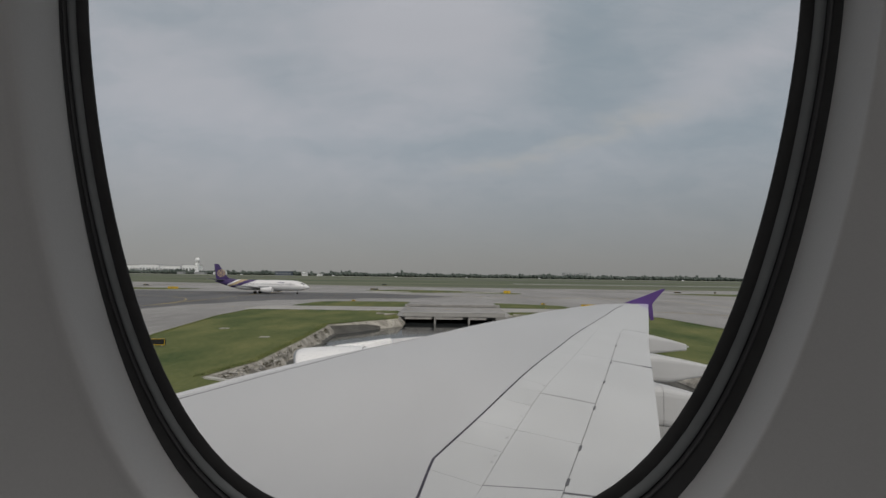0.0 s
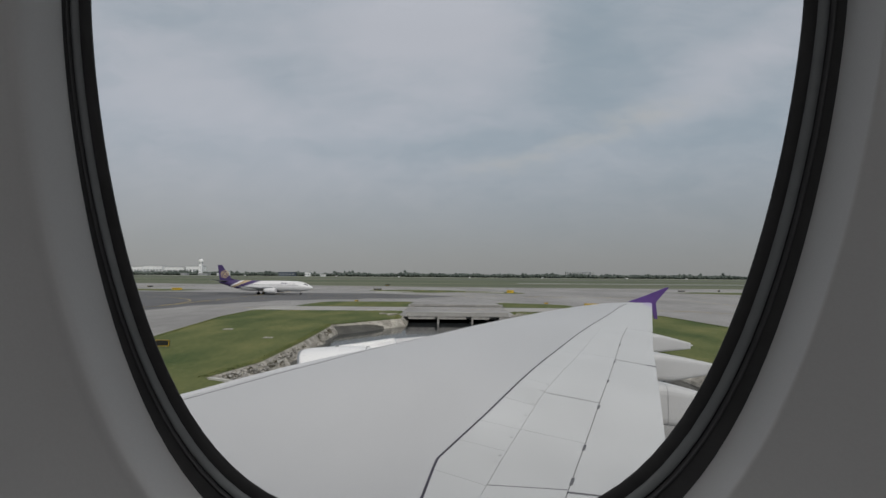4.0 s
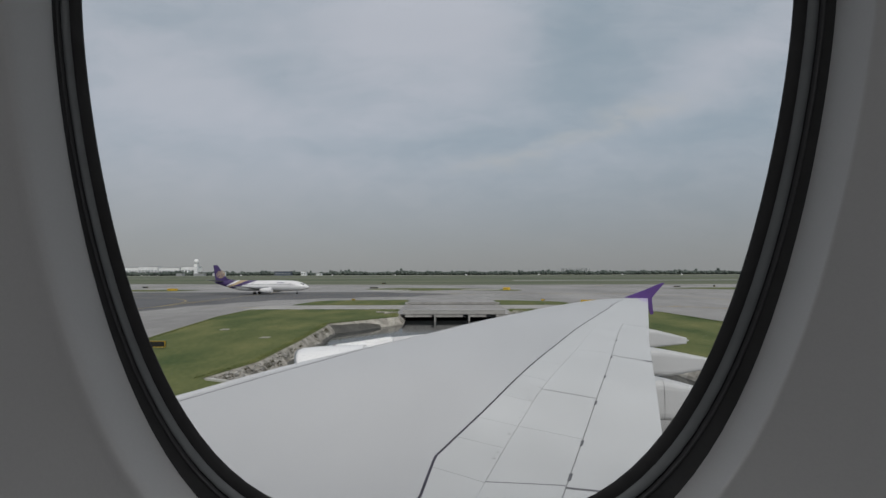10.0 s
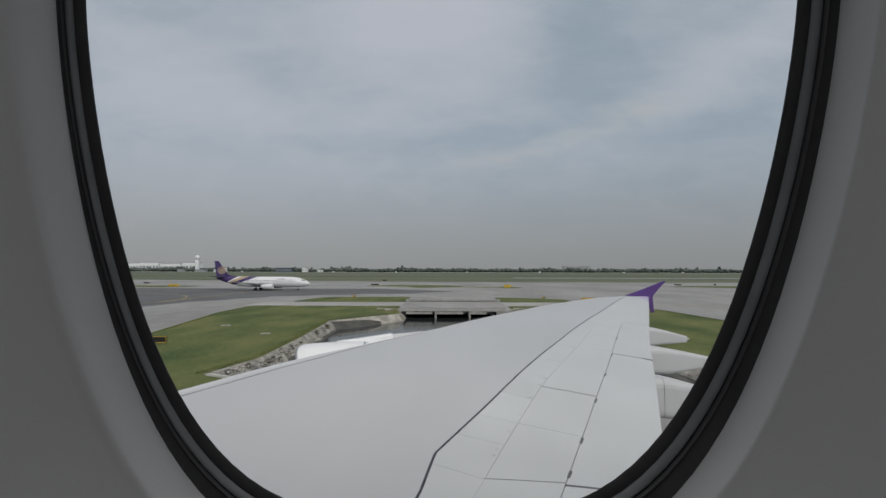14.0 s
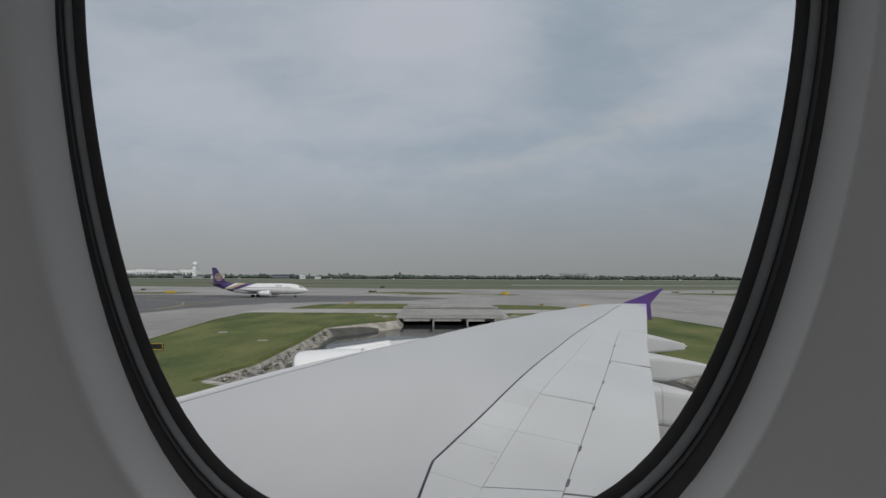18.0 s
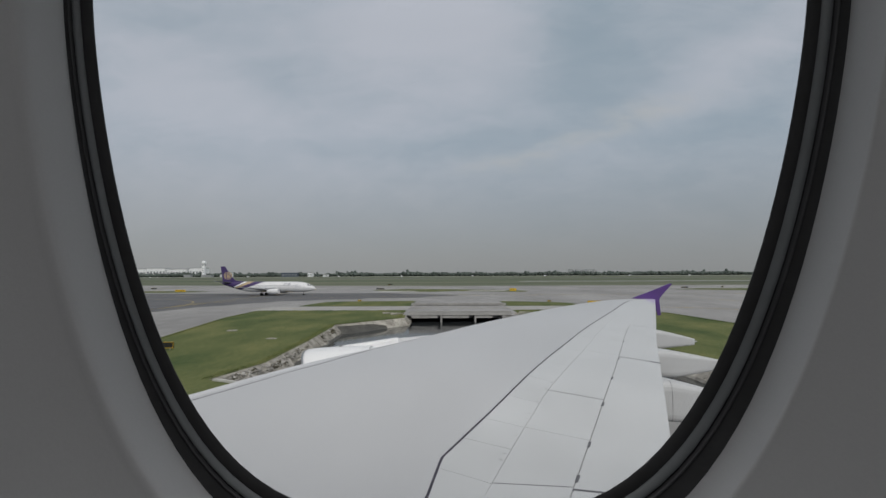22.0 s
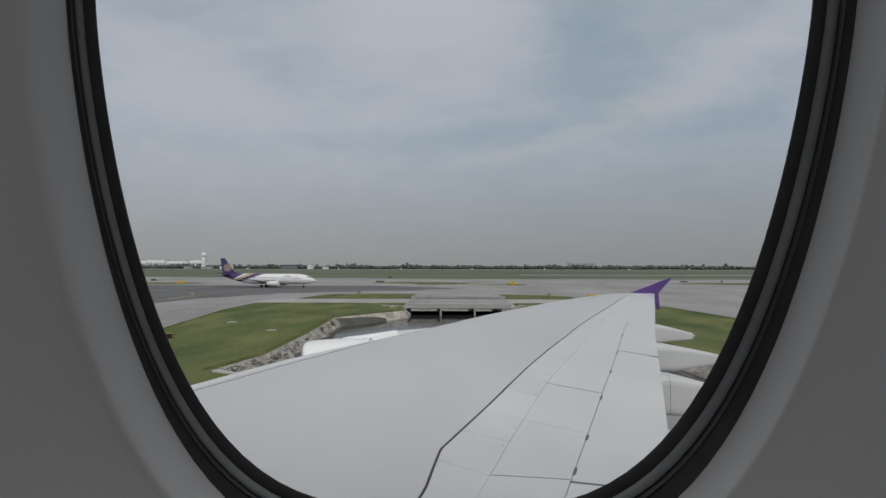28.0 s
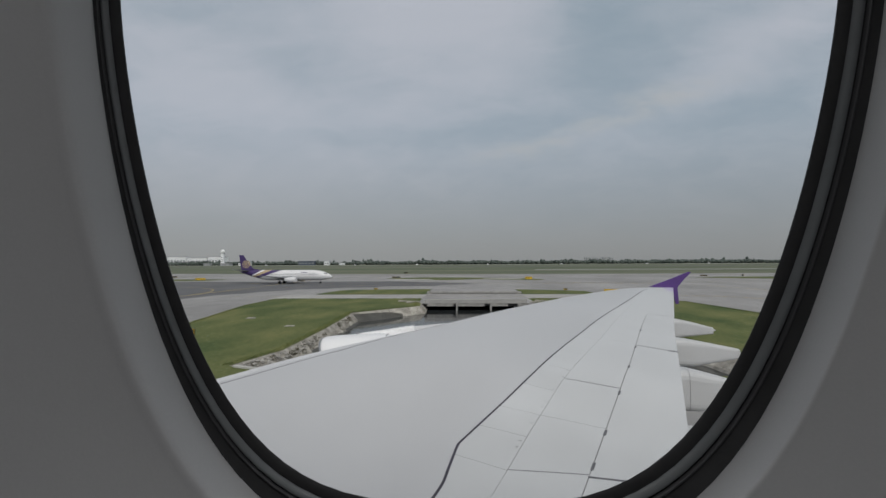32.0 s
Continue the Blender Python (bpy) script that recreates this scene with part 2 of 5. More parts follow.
GRASS = mat("mown_grass", (0.158, 0.162, 0.066), 0.95, vary=0.35, scale=0.16, fine=2.6, tint=(0.060, 0.094, 0.035), bump=0.9, spec=0.1, stretch=(1, 0.45, 1))
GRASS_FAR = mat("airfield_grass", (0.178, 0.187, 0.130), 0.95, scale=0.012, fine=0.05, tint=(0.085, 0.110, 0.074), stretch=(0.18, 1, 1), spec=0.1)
PALE_TURF = mat("pale_perimeter_strip", (0.33, 0.34, 0.30), 0.95, vary=0.3, scale=0.01, fine=0.1)
YELLOW = mat("marking_yellow", (0.48, 0.37, 0.15), 0.8, vary=0.35, scale=0.7, fine=5)
WHITE_MARK = mat("marking_white", (0.6, 0.6, 0.58), 0.8, vary=0.3, scale=0.7)
STONE = mat("bank_stone", (0.43, 0.415, 0.385), 0.9, vary=0.5, scale=1.1, fine=9, bump=0.5, random=0.22)
BANK = mat("bank_concrete", (0.46, 0.435, 0.385), 0.9, vary=0.4, scale=0.55, fine=2.6, bump=0.12, tint=(0.17, 0.158, 0.135))
PALE_SLAB = mat("pale_slab_concrete", (0.50, 0.49, 0.46), 0.9, vary=0.25, scale=0.2, fine=2)
ROAD_CONCRETE = mat("road_concrete", (0.40, 0.392, 0.378), 0.9, vary=0.22, scale=0.08, fine=0.8)
WEED = mat("dry_weed", (0.115, 0.10, 0.065), 0.9, vary=0.4, scale=1.5, fine=8, tint=(0.05, 0.05, 0.03), spec=0.1)
MUD = mat("pond_bed", (0.05, 0.05, 0.045), 0.95, vary=0.3, scale=0.5)
BANK_WET = mat("wet_bank_concrete", (0.085, 0.082, 0.072), 0.7, vary=0.4, scale=0.5, fine=3, bump=0.3)
GIRDER = mat("bridge_concrete", (0.40, 0.39, 0.37), 0.85, vary=0.3, scale=0.6, fine=5, bump=0.2)
# bridge concrete darkened: the shade under the decks is put into the colour
UNDER_SHADE = mat("shaded_bridge_concrete", (0.10, 0.10, 0.10), 0.9, vary=0.3, scale=0.5)
SIGN_YELLOW = mat("sign_yellow", (0.70, 0.46, 0.03), 0.5, vary=0.1, scale=2)
SIGN_BLACK = mat("sign_black", (0.012, 0.012, 0.012), 0.5, vary=0.2, scale=2)
METAL = mat("galvanised_steel", (0.42, 0.43, 0.44), 0.45, 0.6, vary=0.2, scale=3)
LEAF = mat("leaf", (0.075, 0.10, 0.035), 0.8, vary=0.4, scale=0.3, fine=2, tint=(0.025, 0.042, 0.014), random=0.2)
# glass of the far windows, paled: distance haze is put into the colour
GLASS_FAR = mat("haze_paled_glazing", (0.30, 0.32, 0.34), 0.5, vary=0.2, scale=0.3)
# leaf colour paled and greyed: the haze of distance is painted in
LEAF_HAZE = mat("haze_tinted_leaf", (0.13, 0.152, 0.138), 0.95, vary=0.35, scale=0.02, fine=0.2, tint=(0.085, 0.104, 0.094), spec=0.0)
BARK = mat("bark", (0.12, 0.095, 0.07), 0.9, vary=0.3, scale=3, bump=0.3)
WHITE_WALL = mat("white_render_wall", (0.86, 0.87, 0.88), 0.8, vary=0.15, scale=0.05, fine=0.4)
# wall of the skyline blocks, with the distance haze painted into its grey
HAZE_WALL = mat("hazy_grey_wall", (0.40, 0.41, 0.42), 0.9, vary=0.1, scale=0.05)
GREY_WALL = mat("grey_wall", (0.36, 0.37, 0.38), 0.8, vary=0.2, scale=0.05, fine=0.4)
BLUE_ROOF = mat("blue_roof", (0.075, 0.095, 0.130), 0.6, vary=0.2, scale=0.1)
GLASS_DARK = mat("dark_glazing", (0.03, 0.035, 0.04), 0.15, vary=0.2, scale=0.3)
JET_WHITE = mat("airliner_white_paint", (0.80, 0.80, 0.81), 0.3, vary=0.04, scale=0.3, coat=0.3)
JET_DOOR = mat("airliner_door_paint", (0.70, 0.70, 0.72), 0.35, vary=0.06, scale=0.5)
JET_GREY = mat("airliner_grey_paint", (0.30, 0.31, 0.33), 0.4, vary=0.1, scale=0.5)
JET_PURPLE = mat("airliner_purple_paint", (0.06, 0.035, 0.135), 0.35, vary=0.12, scale=0.6, coat=0.2)
GOLD = mat("gold_paint", (0.50, 0.385, 0.24), 0.4, vary=0.1, scale=1)
TYRE = mat("tyre_rubber", (0.015, 0.015, 0.015), 0.8, vary=0.2, scale=5)

# still pond water: dark, glossy, with a slight ripple
WATER = mat("pond_water", (0.030, 0.034, 0.036), 0.09, vary=0.2, scale=0.1, fine=2.5, bump=0.10)
WATER.node_tree.nodes["Principled BSDF"].inputs["IOR"].default_value = 1.33

PANE = bpy.data.materials.new("window_acrylic")
PANE.use_nodes = True
pn, pl = PANE.node_tree.nodes, PANE.node_tree.links
pn.remove(pn["Principled BSDF"])
clear, shine, blend, fres = (pn.new("ShaderNodeBsdf" + k) for k in ("Transparent", "Glossy")), None, None, None
clear, shine = clear
shine.inputs["Roughness"].default_value = 0.02
clear.inputs["Color"].default_value = (0.985, 0.985, 0.98, 1)
blend, fres = pn.new("ShaderNodeMixShader"), pn.new("ShaderNodeFresnel")
fres.inputs["IOR"].default_value = 1.12
pl.new(fres.outputs[0], blend.inputs[0]), pl.new(clear.outputs[0], blend.inputs[1]), pl.new(shine.outputs[0], blend.inputs[2])
pl.new(blend.outputs[0], pn["Material Output"].inputs["Surface"])

# glow of the added fill strip
LAMP = bpy.data.materials.new("fill_strip_glow")
LAMP.use_nodes = True
LAMP.node_tree.nodes["Principled BSDF"].inputs["Emission Color"].default_value = (1, 0.97, 0.92, 1)
LAMP.node_tree.nodes["Principled BSDF"].inputs["Emission Strength"].default_value = 1.2


# ---- mesh helpers ----
def mesh_of(name, bm, material, smooth=False):
    me = bpy.data.meshes.new(name)
    bmesh.ops.recalc_face_normals(bm, faces=bm.faces)
    bm.to_mesh(me)
    bm.free()
    for m in (material if isinstance(material, (list, tuple)) else [material]):
        me.materials.append(m)
    if smooth:
        for p in me.polygons:
            p.use_smooth = True
    return me


def part(name, bm, material, parent=None, label="", smooth=False, m=None):
    ob = new(name, mesh_of(name, bm, material, smooth))
    ob.parent = parent
    if m is not None:
        ob.matrix_basis = m
    if label:
        ob["label"] = label
    return ob


def thing(name, m, label, category, group="", kind=""):
    ob = new(name)
    ob.empty_display_size = 0.2
    ob.matrix_basis = m
    return tagged(ob, label, category, group, kind)


def box(sx, sy, sz, at=(0, 0, 0), bevel=0.0, bm=None):
    """A box of that size whose base centre is at the given place."""
    made = bmesh.new()
    bmesh.ops.create_cube(made, size=1, matrix=Matrix.Translation((at[0], at[1], at[2] + sz / 2)) @ Matrix.Diagonal((sx, sy, sz, 1)))
    if bevel:
        bmesh.ops.bevel(made, geom=made.edges[:], offset=bevel, segments=2, affect="EDGES", profile=0.6)
    if bm is None:
        return made
    me = bpy.data.meshes.new("tmp")
    made.to_mesh(me)
    made.free()
    bm.from_mesh(me)
    bpy.data.meshes.remove(me)
    return bm


def tube(r0, r1, h, seg=16, at=(0, 0, 0), turn_m=None):
    bm = bmesh.new()
    m = Matrix.Translation(at) @ (turn_m or Matrix.Identity(4)) @ Matrix.Translation((0, 0, h / 2))
    bmesh.ops.create_cone(bm, cap_ends=True, segments=seg, radius1=r0, radius2=r1, depth=h, matrix=m)
    return bm


def loft(rings, close_ends=True, closed=True):
    """Skin a list of rings of points, all of the same count."""
    bm = bmesh.new()
    vs = [[bm.verts.new(p) for p in r] for r in rings]
    n = len(vs[0])
    for a, b in zip(vs, vs[1:]):
        for i in range(n if closed else n - 1):
            j = (i + 1) % n
            bm.faces.new((a[i], a[j], b[j], b[i]))
    if close_ends and closed:
        bm.faces.new(vs[0]), bm.faces.new(vs[-1])
    return bm


def sheet(outer, holes, z):
    """A flat sheet with holes."""
    bm = bmesh.new()
    for ring in [outer, *holes]:
        vs = [bm.verts.new((x, y, z)) for x, y in ring]
        for a, b in zip(vs, vs[1:] + vs[:1]):
            bm.edges.new((a, b))
    bmesh.ops.triangle_fill(bm, use_beauty=True, edges=bm.edges[:])
    for f in bm.faces:
        if f.normal.z < 0:
            f.normal_flip()
    return bm


def rounded(points, r=8.0, seg=6):
    """The outline with its corners rounded; a point may carry its own radius."""
    out = []
    n = len(points)
    for i in range(n):
        p0, p1, p2 = (Vector(points[(i + k) % n][:2]) for k in (-1, 0, 1))
        rad = points[i][2] if len(points[i]) > 2 else r
        a, b = p0 - p1, p2 - p1
        d = min(rad, a.length * 0.49, b.length * 0.49)
        s, e = p1 + a.normalized() * d, p1 + b.normalized() * d
        for k in range(seg + 1):
            t = k / seg
            q = s * (1 - t) ** 2 + p1 * 2 * t * (1 - t) + e * t * t
            out.append((q.x, q.y))
    return out


def ribbon(points, width, z):
    """A flat painted line along points."""
    bm = bmesh.new()
    pts = [Vector(p) for p in points]
    prev = None
    for i, p in enumerate(pts):
        d = (pts[min(i + 1, len(pts) - 1)] - pts[max(i - 1, 0)]).normalized()
        s = Vector((-d.y, d.x)) * width / 2
        pair = [bm.verts.new((p.x + s.x, p.y + s.y, z)), bm.verts.new((p.x - s.x, p.y - s.y, z))]
        if prev:
            bm.faces.new((prev[0], prev[1], pair[1], pair[0]))
        prev = pair
    for f in bm.faces:
        f.normal_update()
        if f.normal.z < 0:
            f.normal_flip()
    return bm


def smoothed(points, steps=8):
    """A Catmull-Rom curve through points."""
    p = [Vector(points[0])] + [Vector(q) for q in points] + [Vector(points[-1])]
    out = []
    for i in range(1, len(p) - 2):
        for k in range(steps):
            t = k / steps
            out.append(0.5 * (2 * p[i] + (p[i + 1] - p[i - 1]) * t + (2 * p[i - 1] - 5 * p[i] + 4 * p[i + 1] - p[i + 2]) * t * t
                              + (3 * p[i] - p[i - 1] - 3 * p[i + 1] + p[i + 2]) * t ** 3))
    return out + [p[-2]]


# ---- ground, pavements, pond ----
WATER_Z = -1.35
POND = [(-13.6, 37.2), (-19.6, 39.9), (-17.8, 47.5), (-18.0, 62), (-18.8, 79), (-19.3, 82.6), (-8.8, 94.5), (-9.5, 109), (-9.5, 132), (14, 132), (14, 109), (13.5, 95), (20, 86), (22.5, 76), (23, 58), (24, 44), (24.4, 37)]


def shrink(ring, d):
    """The outline moved inwards by d (its points run clockwise seen from above)."""
    out, n = [], len(ring)
    for i in range(n):
        p0, p1, p2 = (Vector(ring[(i + k) % n]) for k in (-1, 0, 1))
        a, b = (p1 - p0).normalized(), (p2 - p1).normalized()
        na, nb = Vector((a.y, -a.x)), Vector((b.y, -b.x))
        nn = (na + nb).normalized()
        out.append(tuple(p1 + nn * d / max(0.5, nn.dot(na))))
    return out


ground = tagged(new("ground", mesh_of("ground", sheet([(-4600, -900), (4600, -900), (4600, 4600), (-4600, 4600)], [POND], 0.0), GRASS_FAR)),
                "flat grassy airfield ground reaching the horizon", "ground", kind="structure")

# pavements: one concrete sheet with the grass islands left open
ISLAND = rounded([(-44.6, 113, 5), (-43.8, 95, 16), (-37.6, 58, 20), (-30, 31, 12), (38, 31, 16), (48.5, 66, 22), (46, 104, 8), (38, 113.5, 5)])
STRIP = rounded([(-40, 128, 3), (34, 128, 4), (34, 142, 5), (12, 152, 3), (12, 132, 0.5), (-10, 132, 0.5), (-10, 153, 2), (-37, 150, 6)], 3)
ISLAND_WEST = rounded([(-240, 60), (-118, 60, 20), (-104, 92, 14), (-108, 113, 5), (-240, 113)], 8)
STRIP_WEST = rounded([(-240, 128), (-112, 128, 4), (-112, 150, 8), (-240, 150)], 4)
THIN_WEST = rounded([(-240, 226, 3), (-124, 226, 5), (-116, 244, 8), (-240, 262, 3)], 4)
THIN_MID = rounded([(-42, 252, 6), (-22, 226, 4), (-6, 228, 3), (4, 236, 3), (32, 222, 4), (38, 232, 6), (30, 246, 3), (0, 262, 3), (-24, 266, 4)], 4)
PALE = [rounded([(-33, 228, 3), (-14, 230, 2), (-18, 238, 2), (-34, 240, 3)], 3), rounded([(10, 238, 2), (27, 234, 2), (27, 243, 2), (8, 246, 2)], 3)]
THIN_EAST = rounded([(112, 249, 2), (136, 232, 4), (240, 226, 4), (240, 260, 4), (128, 262, 4)], 4)
FIELD_EAST = rounded([(112, 46), (560, 46), (560, 205), (170, 205, 20), (108, 150, 14)], 12)
PAVED = [(-620, -70), (620, -70), (620, 336), (0, 328), (-620, 455)]
pavement = tagged(new("pavement", mesh_of("pavement", sheet(PAVED, [ISLAND, STRIP, ISLAND_WEST, STRIP_WEST, THIN_WEST, THIN_MID, THIN_EAST, FIELD_EAST], 0.03), CONCRETE)),
                  "pale weathered concrete taxiways between grass islands", "taxiway", kind="structure")
# the mown grass of each island
for ring, hole in ((ISLAND, shrink(POND, 0.12)), (ISLAND_WEST, None), (STRIP_WEST, None), (THIN_WEST, None), (THIN_MID, None), (THIN_EAST, None), (FIELD_EAST, None)):
    if hole:
        # the pond reaches past the island: close its outline along the road
        hole = [(x, y) for x, y in hole if y < 100]
        hole = hole[:7] + [(-9.8, 112.4), (14.3, 112.4)] + hole[7:]
    tagged(new("grass", mesh_of("grass", sheet(shrink(ring, -0.15), [hole] if hole else [], 0.05), GRASS)),
           "short mown green grass between the taxiways", "grass", kind="structure")
for ring in (rounded([(-40, 128, 3), (-10.6, 128, 1), (-10.6, 153, 2), (-37, 150, 6)], 3), rounded([(15, 128, 1), (34, 128, 4), (34, 142, 5), (15, 151, 3)], 3)):
    tagged(new("grass", mesh_of("grass", sheet(shrink(ring, -0.15), [], 0.055), GRASS)), "narrow mown grass strip beside the bridge road", "grass", kind="structure")

for ring in PALE:
    tagged(new("apron_slab", mesh_of("apron_slab", sheet(ring, [], 0.07), PALE_SLAB)), "pale concrete slab in the grass strip", "pavement", kind="structure")

tagged(new("service_road", mesh_of("service_road", ribbon([(-46, 120.6), (42, 120.6)], 13.6, 0.037), ROAD_CONCRETE)), "pale concrete service road beside the bridge", "road", kind="structure")

# asphalt of the crossing taxiway, with its saw-toothed edges
teeth = [(-67, 111), (-65.5, 118), (-65, 126), (-60.5, 132), (-59, 140), (-54, 147), (-53, 152), (-44, 156), (-40, 162), (-30, 164), (-28, 170), (-10, 172), (-8, 180), (4, 186), (-2, 196), (-14, 204), (-30, 214)]
asphalt_outline = [(-88, -30), (-67, -30)] + teeth + [(-330, 214), (-330, 150), (-120, 148), (-106, 140), (-100, 128), (-94, 120), (-88, 108)]
tagged(new("asphalt", mesh_of("asphalt", sheet(asphalt_outline, [], 0.042), ASPHALT)), "dark grey asphalt taxiway with saw-toothed edges", "taxiway", kind="structure")
for x, y, w, h in ((-68, 70, 6, 14), (-66, 96, 5, 9), (-78, 44, 4, 20)):
    tagged(new("asphalt_patch", mesh_of("asphalt_patch", sheet([(x - w / 2, y - h / 2), (x + w / 2, y - h / 2), (x + w / 2, y + h / 2), (x - w / 2, y + h / 2)], [], 0.05), ASPHALT_DARK)),
           "darker patch of newer asphalt", "taxiway", kind="structure")
for k, (y0, y1, x0, x1) in enumerate(((186, 206, -620, 560), (290, 318, -620, 620))):
    tagged(new("asphalt", mesh_of("asphalt", ribbon([(x0, (y0 + y1) / 2), (x1, (y0 + y1) / 2)], 1.2, 0.05 + 0.004 * k), ASPHALT_DARK)), "dark joint along the far taxiway", "taxiway", kind="structure")

# painted lines
LINES = [
    ([(-72, -30), (-72, 268)], 0.45), ([(-72, 118), (-74, 140), (-84, 158), (-104, 168), (-170, 172), (-330, 172)], 0.35),
    ([(-72, 118), (-70, 146), (-60, 164), (-40, 176), (0, 186), (80, 190)], 0.3),
    ([(-87, 28), (-87, 60), (-86, 92), (-90, 108), (-96, 114)], 0.4), ([(-52, 32), (-54, 62), (-57, 88)], 0.5), ([(-52, 32), (-40, 12), (-10, 4), (200, 4)], 0.4),
    ([(62, 30), (66, 60), (70, 92), (60, 118), (30, 122)], 0.5), ([(84, -20), (84, 150), (70, 182), (30, 192)], 0.35),
    ([(-330, 196), (330, 196)], 0.35), ([(-600, 304), (600, 304)], 0.5), ([(-600, 4), (-52, 4)], 0.4), ([(-110, 120.5), (60, 120.5)], 0.2),
]
for points, w in LINES:
    tagged(new("taxi_line", mesh_of("taxi_line", ribbon(smoothed(points), w, 0.064), YELLOW)), "worn yellow painted taxiway guide line", "road marking", kind="structure")
for x0, y0, x1, y1 in ((-95, 60, -57, 60), (63, 58, 100, 62)):
    for k in range(10):
        a, b = k / 10, (k + 0.62) / 10
        tagged(new("holding_mark", mesh_of("holding_mark", ribbon([(x0 + (x1 - x0) * a, y0 + (y1 - y0) * a), (x0 + (x1 - x0) * b, y0 + (y1 - y0) * b)], 0.35, 0.068), SIGN_BLACK)),
               "dark dashed holding line", "road marking", group="holding line dashes", kind="structure")

water = tagged(new("water", mesh_of("water", sheet(shrink(POND, -0.5), [], WATER_Z), WATER)), "still dark grey pond water", "pond", kind="structure")
tagged(new("pond_bed", mesh_of("pond_bed", sheet(shrink(POND, -0.5), [], WATER_Z - 1.2), MUD)), "dark muddy bed under the pond", "pond", kind="structure")

# banks: a sloping concrete facing from the rim down into the water, cut into bays
bank = thing("pond_bank", pose(0, 0, 0), "weathered concrete bank facing with rubble stones along its rim", "embankment", kind="structure")
rim = [Vector(p) for p in POND]
rnd = random.Random(5)
for i in range(len(rim)):
    a, b = rim[i], rim[(i + 1) % len(rim)]
    d = (b - a).normalized()
    inn = Vector((d.y, -d.x))
    n = max(1, round((b - a).length / (3.4 if a.x < -13 and b.x < -17 else 6.5)))
    slope = 2.3 if a.y < 90 and b.y < 96 else 1.9
    if a.x < -17 and b.x < -17:
        slope = 2.3
    if min(a.y, b.y) > 95:
        slope = 0.25
    for k in range(n):
        p, q = a + (b - a) * k / n, a + (b - a) * (k + 1) / n
        e = d * 0.05
        w0, w1 = rnd.uniform(-0.07, 0.07), rnd.uniform(-0.06, 0.06)
        prof = [(-0.3, -0.4), (-0.3, 0.02), (-0.1, 0.04), (0.15, 0.0), (slope * 0.3, -0.55), (slope * 0.55 + w0, -1.15 + w1), (slope, -2.7), (slope - 0.2, -3.0)]
        steps = 5 if n > 2 else 1
        rows = []
        for s in range(steps + 1):
            c = (p + e).lerp(q - e, s / steps)
            ring = []
            for j, (o, z) in enumerate(prof):
                lump = 0.0 if j in (0, 1, 2, 7) else (0.05 if j == 3 else 0.2) * noise.noise(Vector((c.x * 0.8, c.y * 0.8, z * 1.1)))
                ring.append((c.x + inn.x * (o + lump), c.y + inn.y * (o + lump), z + lump * 0.7))
            rows.append(ring)
        bm = loft(rows)
        part("facing_panel", bm, BANK, bank)

a, b = rim[1], rim[0]
d = (b - a).normalized()
beam = [[(p.x + sx * -d.y * 0.17, p.y + sx * d.x * 0.17, z) for sx, z in ((-1, -0.1), (1, -0.1), (1, 0.2), (-1, 0.2))] for p in (a + d * 0.9, b)]
part("coping_beam", loft(beam), PALE_SLAB, bank, "pale concrete coping beam")

# the dark wet slab at the foot of the far bank
a, b = rim[5], rim[6]
d = (b - a).normalized()
inn = Vector((d.y, -d.x))
toe = []
for t, o0, o1 in ((-0.9, 0.30, 2.7), (2.0, 0.32, 3.2), (5.4, 0.45, 2.7), (8.0, 0.8, 2.1), (10.2, 1.5, 1.7)):
    p = a + d * t
    toe.append([(p.x + inn.x * o, p.y + inn.y * o, z) for o, z in ((o0, -0.04 - 0.55 * o0), (o1, -1.42), (o1, -2.2), (o0, -2.2))])
part("toe_slab", loft(toe), BANK_WET, bank, "dark wet concrete slab")


def stone_mesh(seed):
    r = random.Random(seed)
    bm = bmesh.new()
    bmesh.ops.create_icosphere(bm, subdivisions=1, radius=0.5)
    for v in bm.verts:
        v.co *= r.uniform(0.72, 1.12)
        v.co.z *= 0.62
    return mesh_of("stone", bm, STONE)


stones = [stone_mesh(s) for s in range(7)]
count = 0
pebble_v, pebble_f = [], []
for (ax, ay), (bx, by), width, n, extra in (((-18.7, 40.3), (-17.3, 47.3), 1.9, 90, 300), ((-17.4, 47.3), (-17.6, 57), 1.0, 60, 190), ((-17.8, 57), (-18.4, 70), 1.0, 40, 120), ((-18.5, 70), (-19.1, 81), 0.7, 20, 50),
                                            ((-19.0, 83.8), (-9.0, 94), 0.7, 14, 40), ((23.2, 56), (24.2, 40), 0.8, 16, 40), ((14, 95), (21, 80), 0.9, 16, 40)):
    for k in range(n + extra):
        t = rnd.random()
        s = rnd.uniform(0.24, 0.42) if k < n else rnd.uniform(0.10, 0.26)
        off = rnd.uniform(-0.5, 0.5) * width
        inward = off * (1 if ax < 0 else -1) + 0.3
        at = (ax + (bx - ax) * t + off, ay + (by - ay) * t, -0.10 + rnd.uniform(-0.07, 0.04) - max(0, inward) * 0.55)
        m = Matrix.LocRotScale(at, Euler((rnd.uniform(-0.4, 0.4), rnd.uniform(-0.4, 0.4), rnd.uniform(0, 6.3))), (s * 1.3, s, s * 0.8))
        shape = stones[rnd.randrange(7)]
        if k < n:
            ob = new("stone", shape)
            ob.parent = bank
            ob.matrix_basis = m
        else:
            base = len(pebble_v)
            pebble_v.extend(m @ v.co for v in shape.vertices)
            pebble_f.extend([base + i for i in p.vertices] for p in shape.polygons)
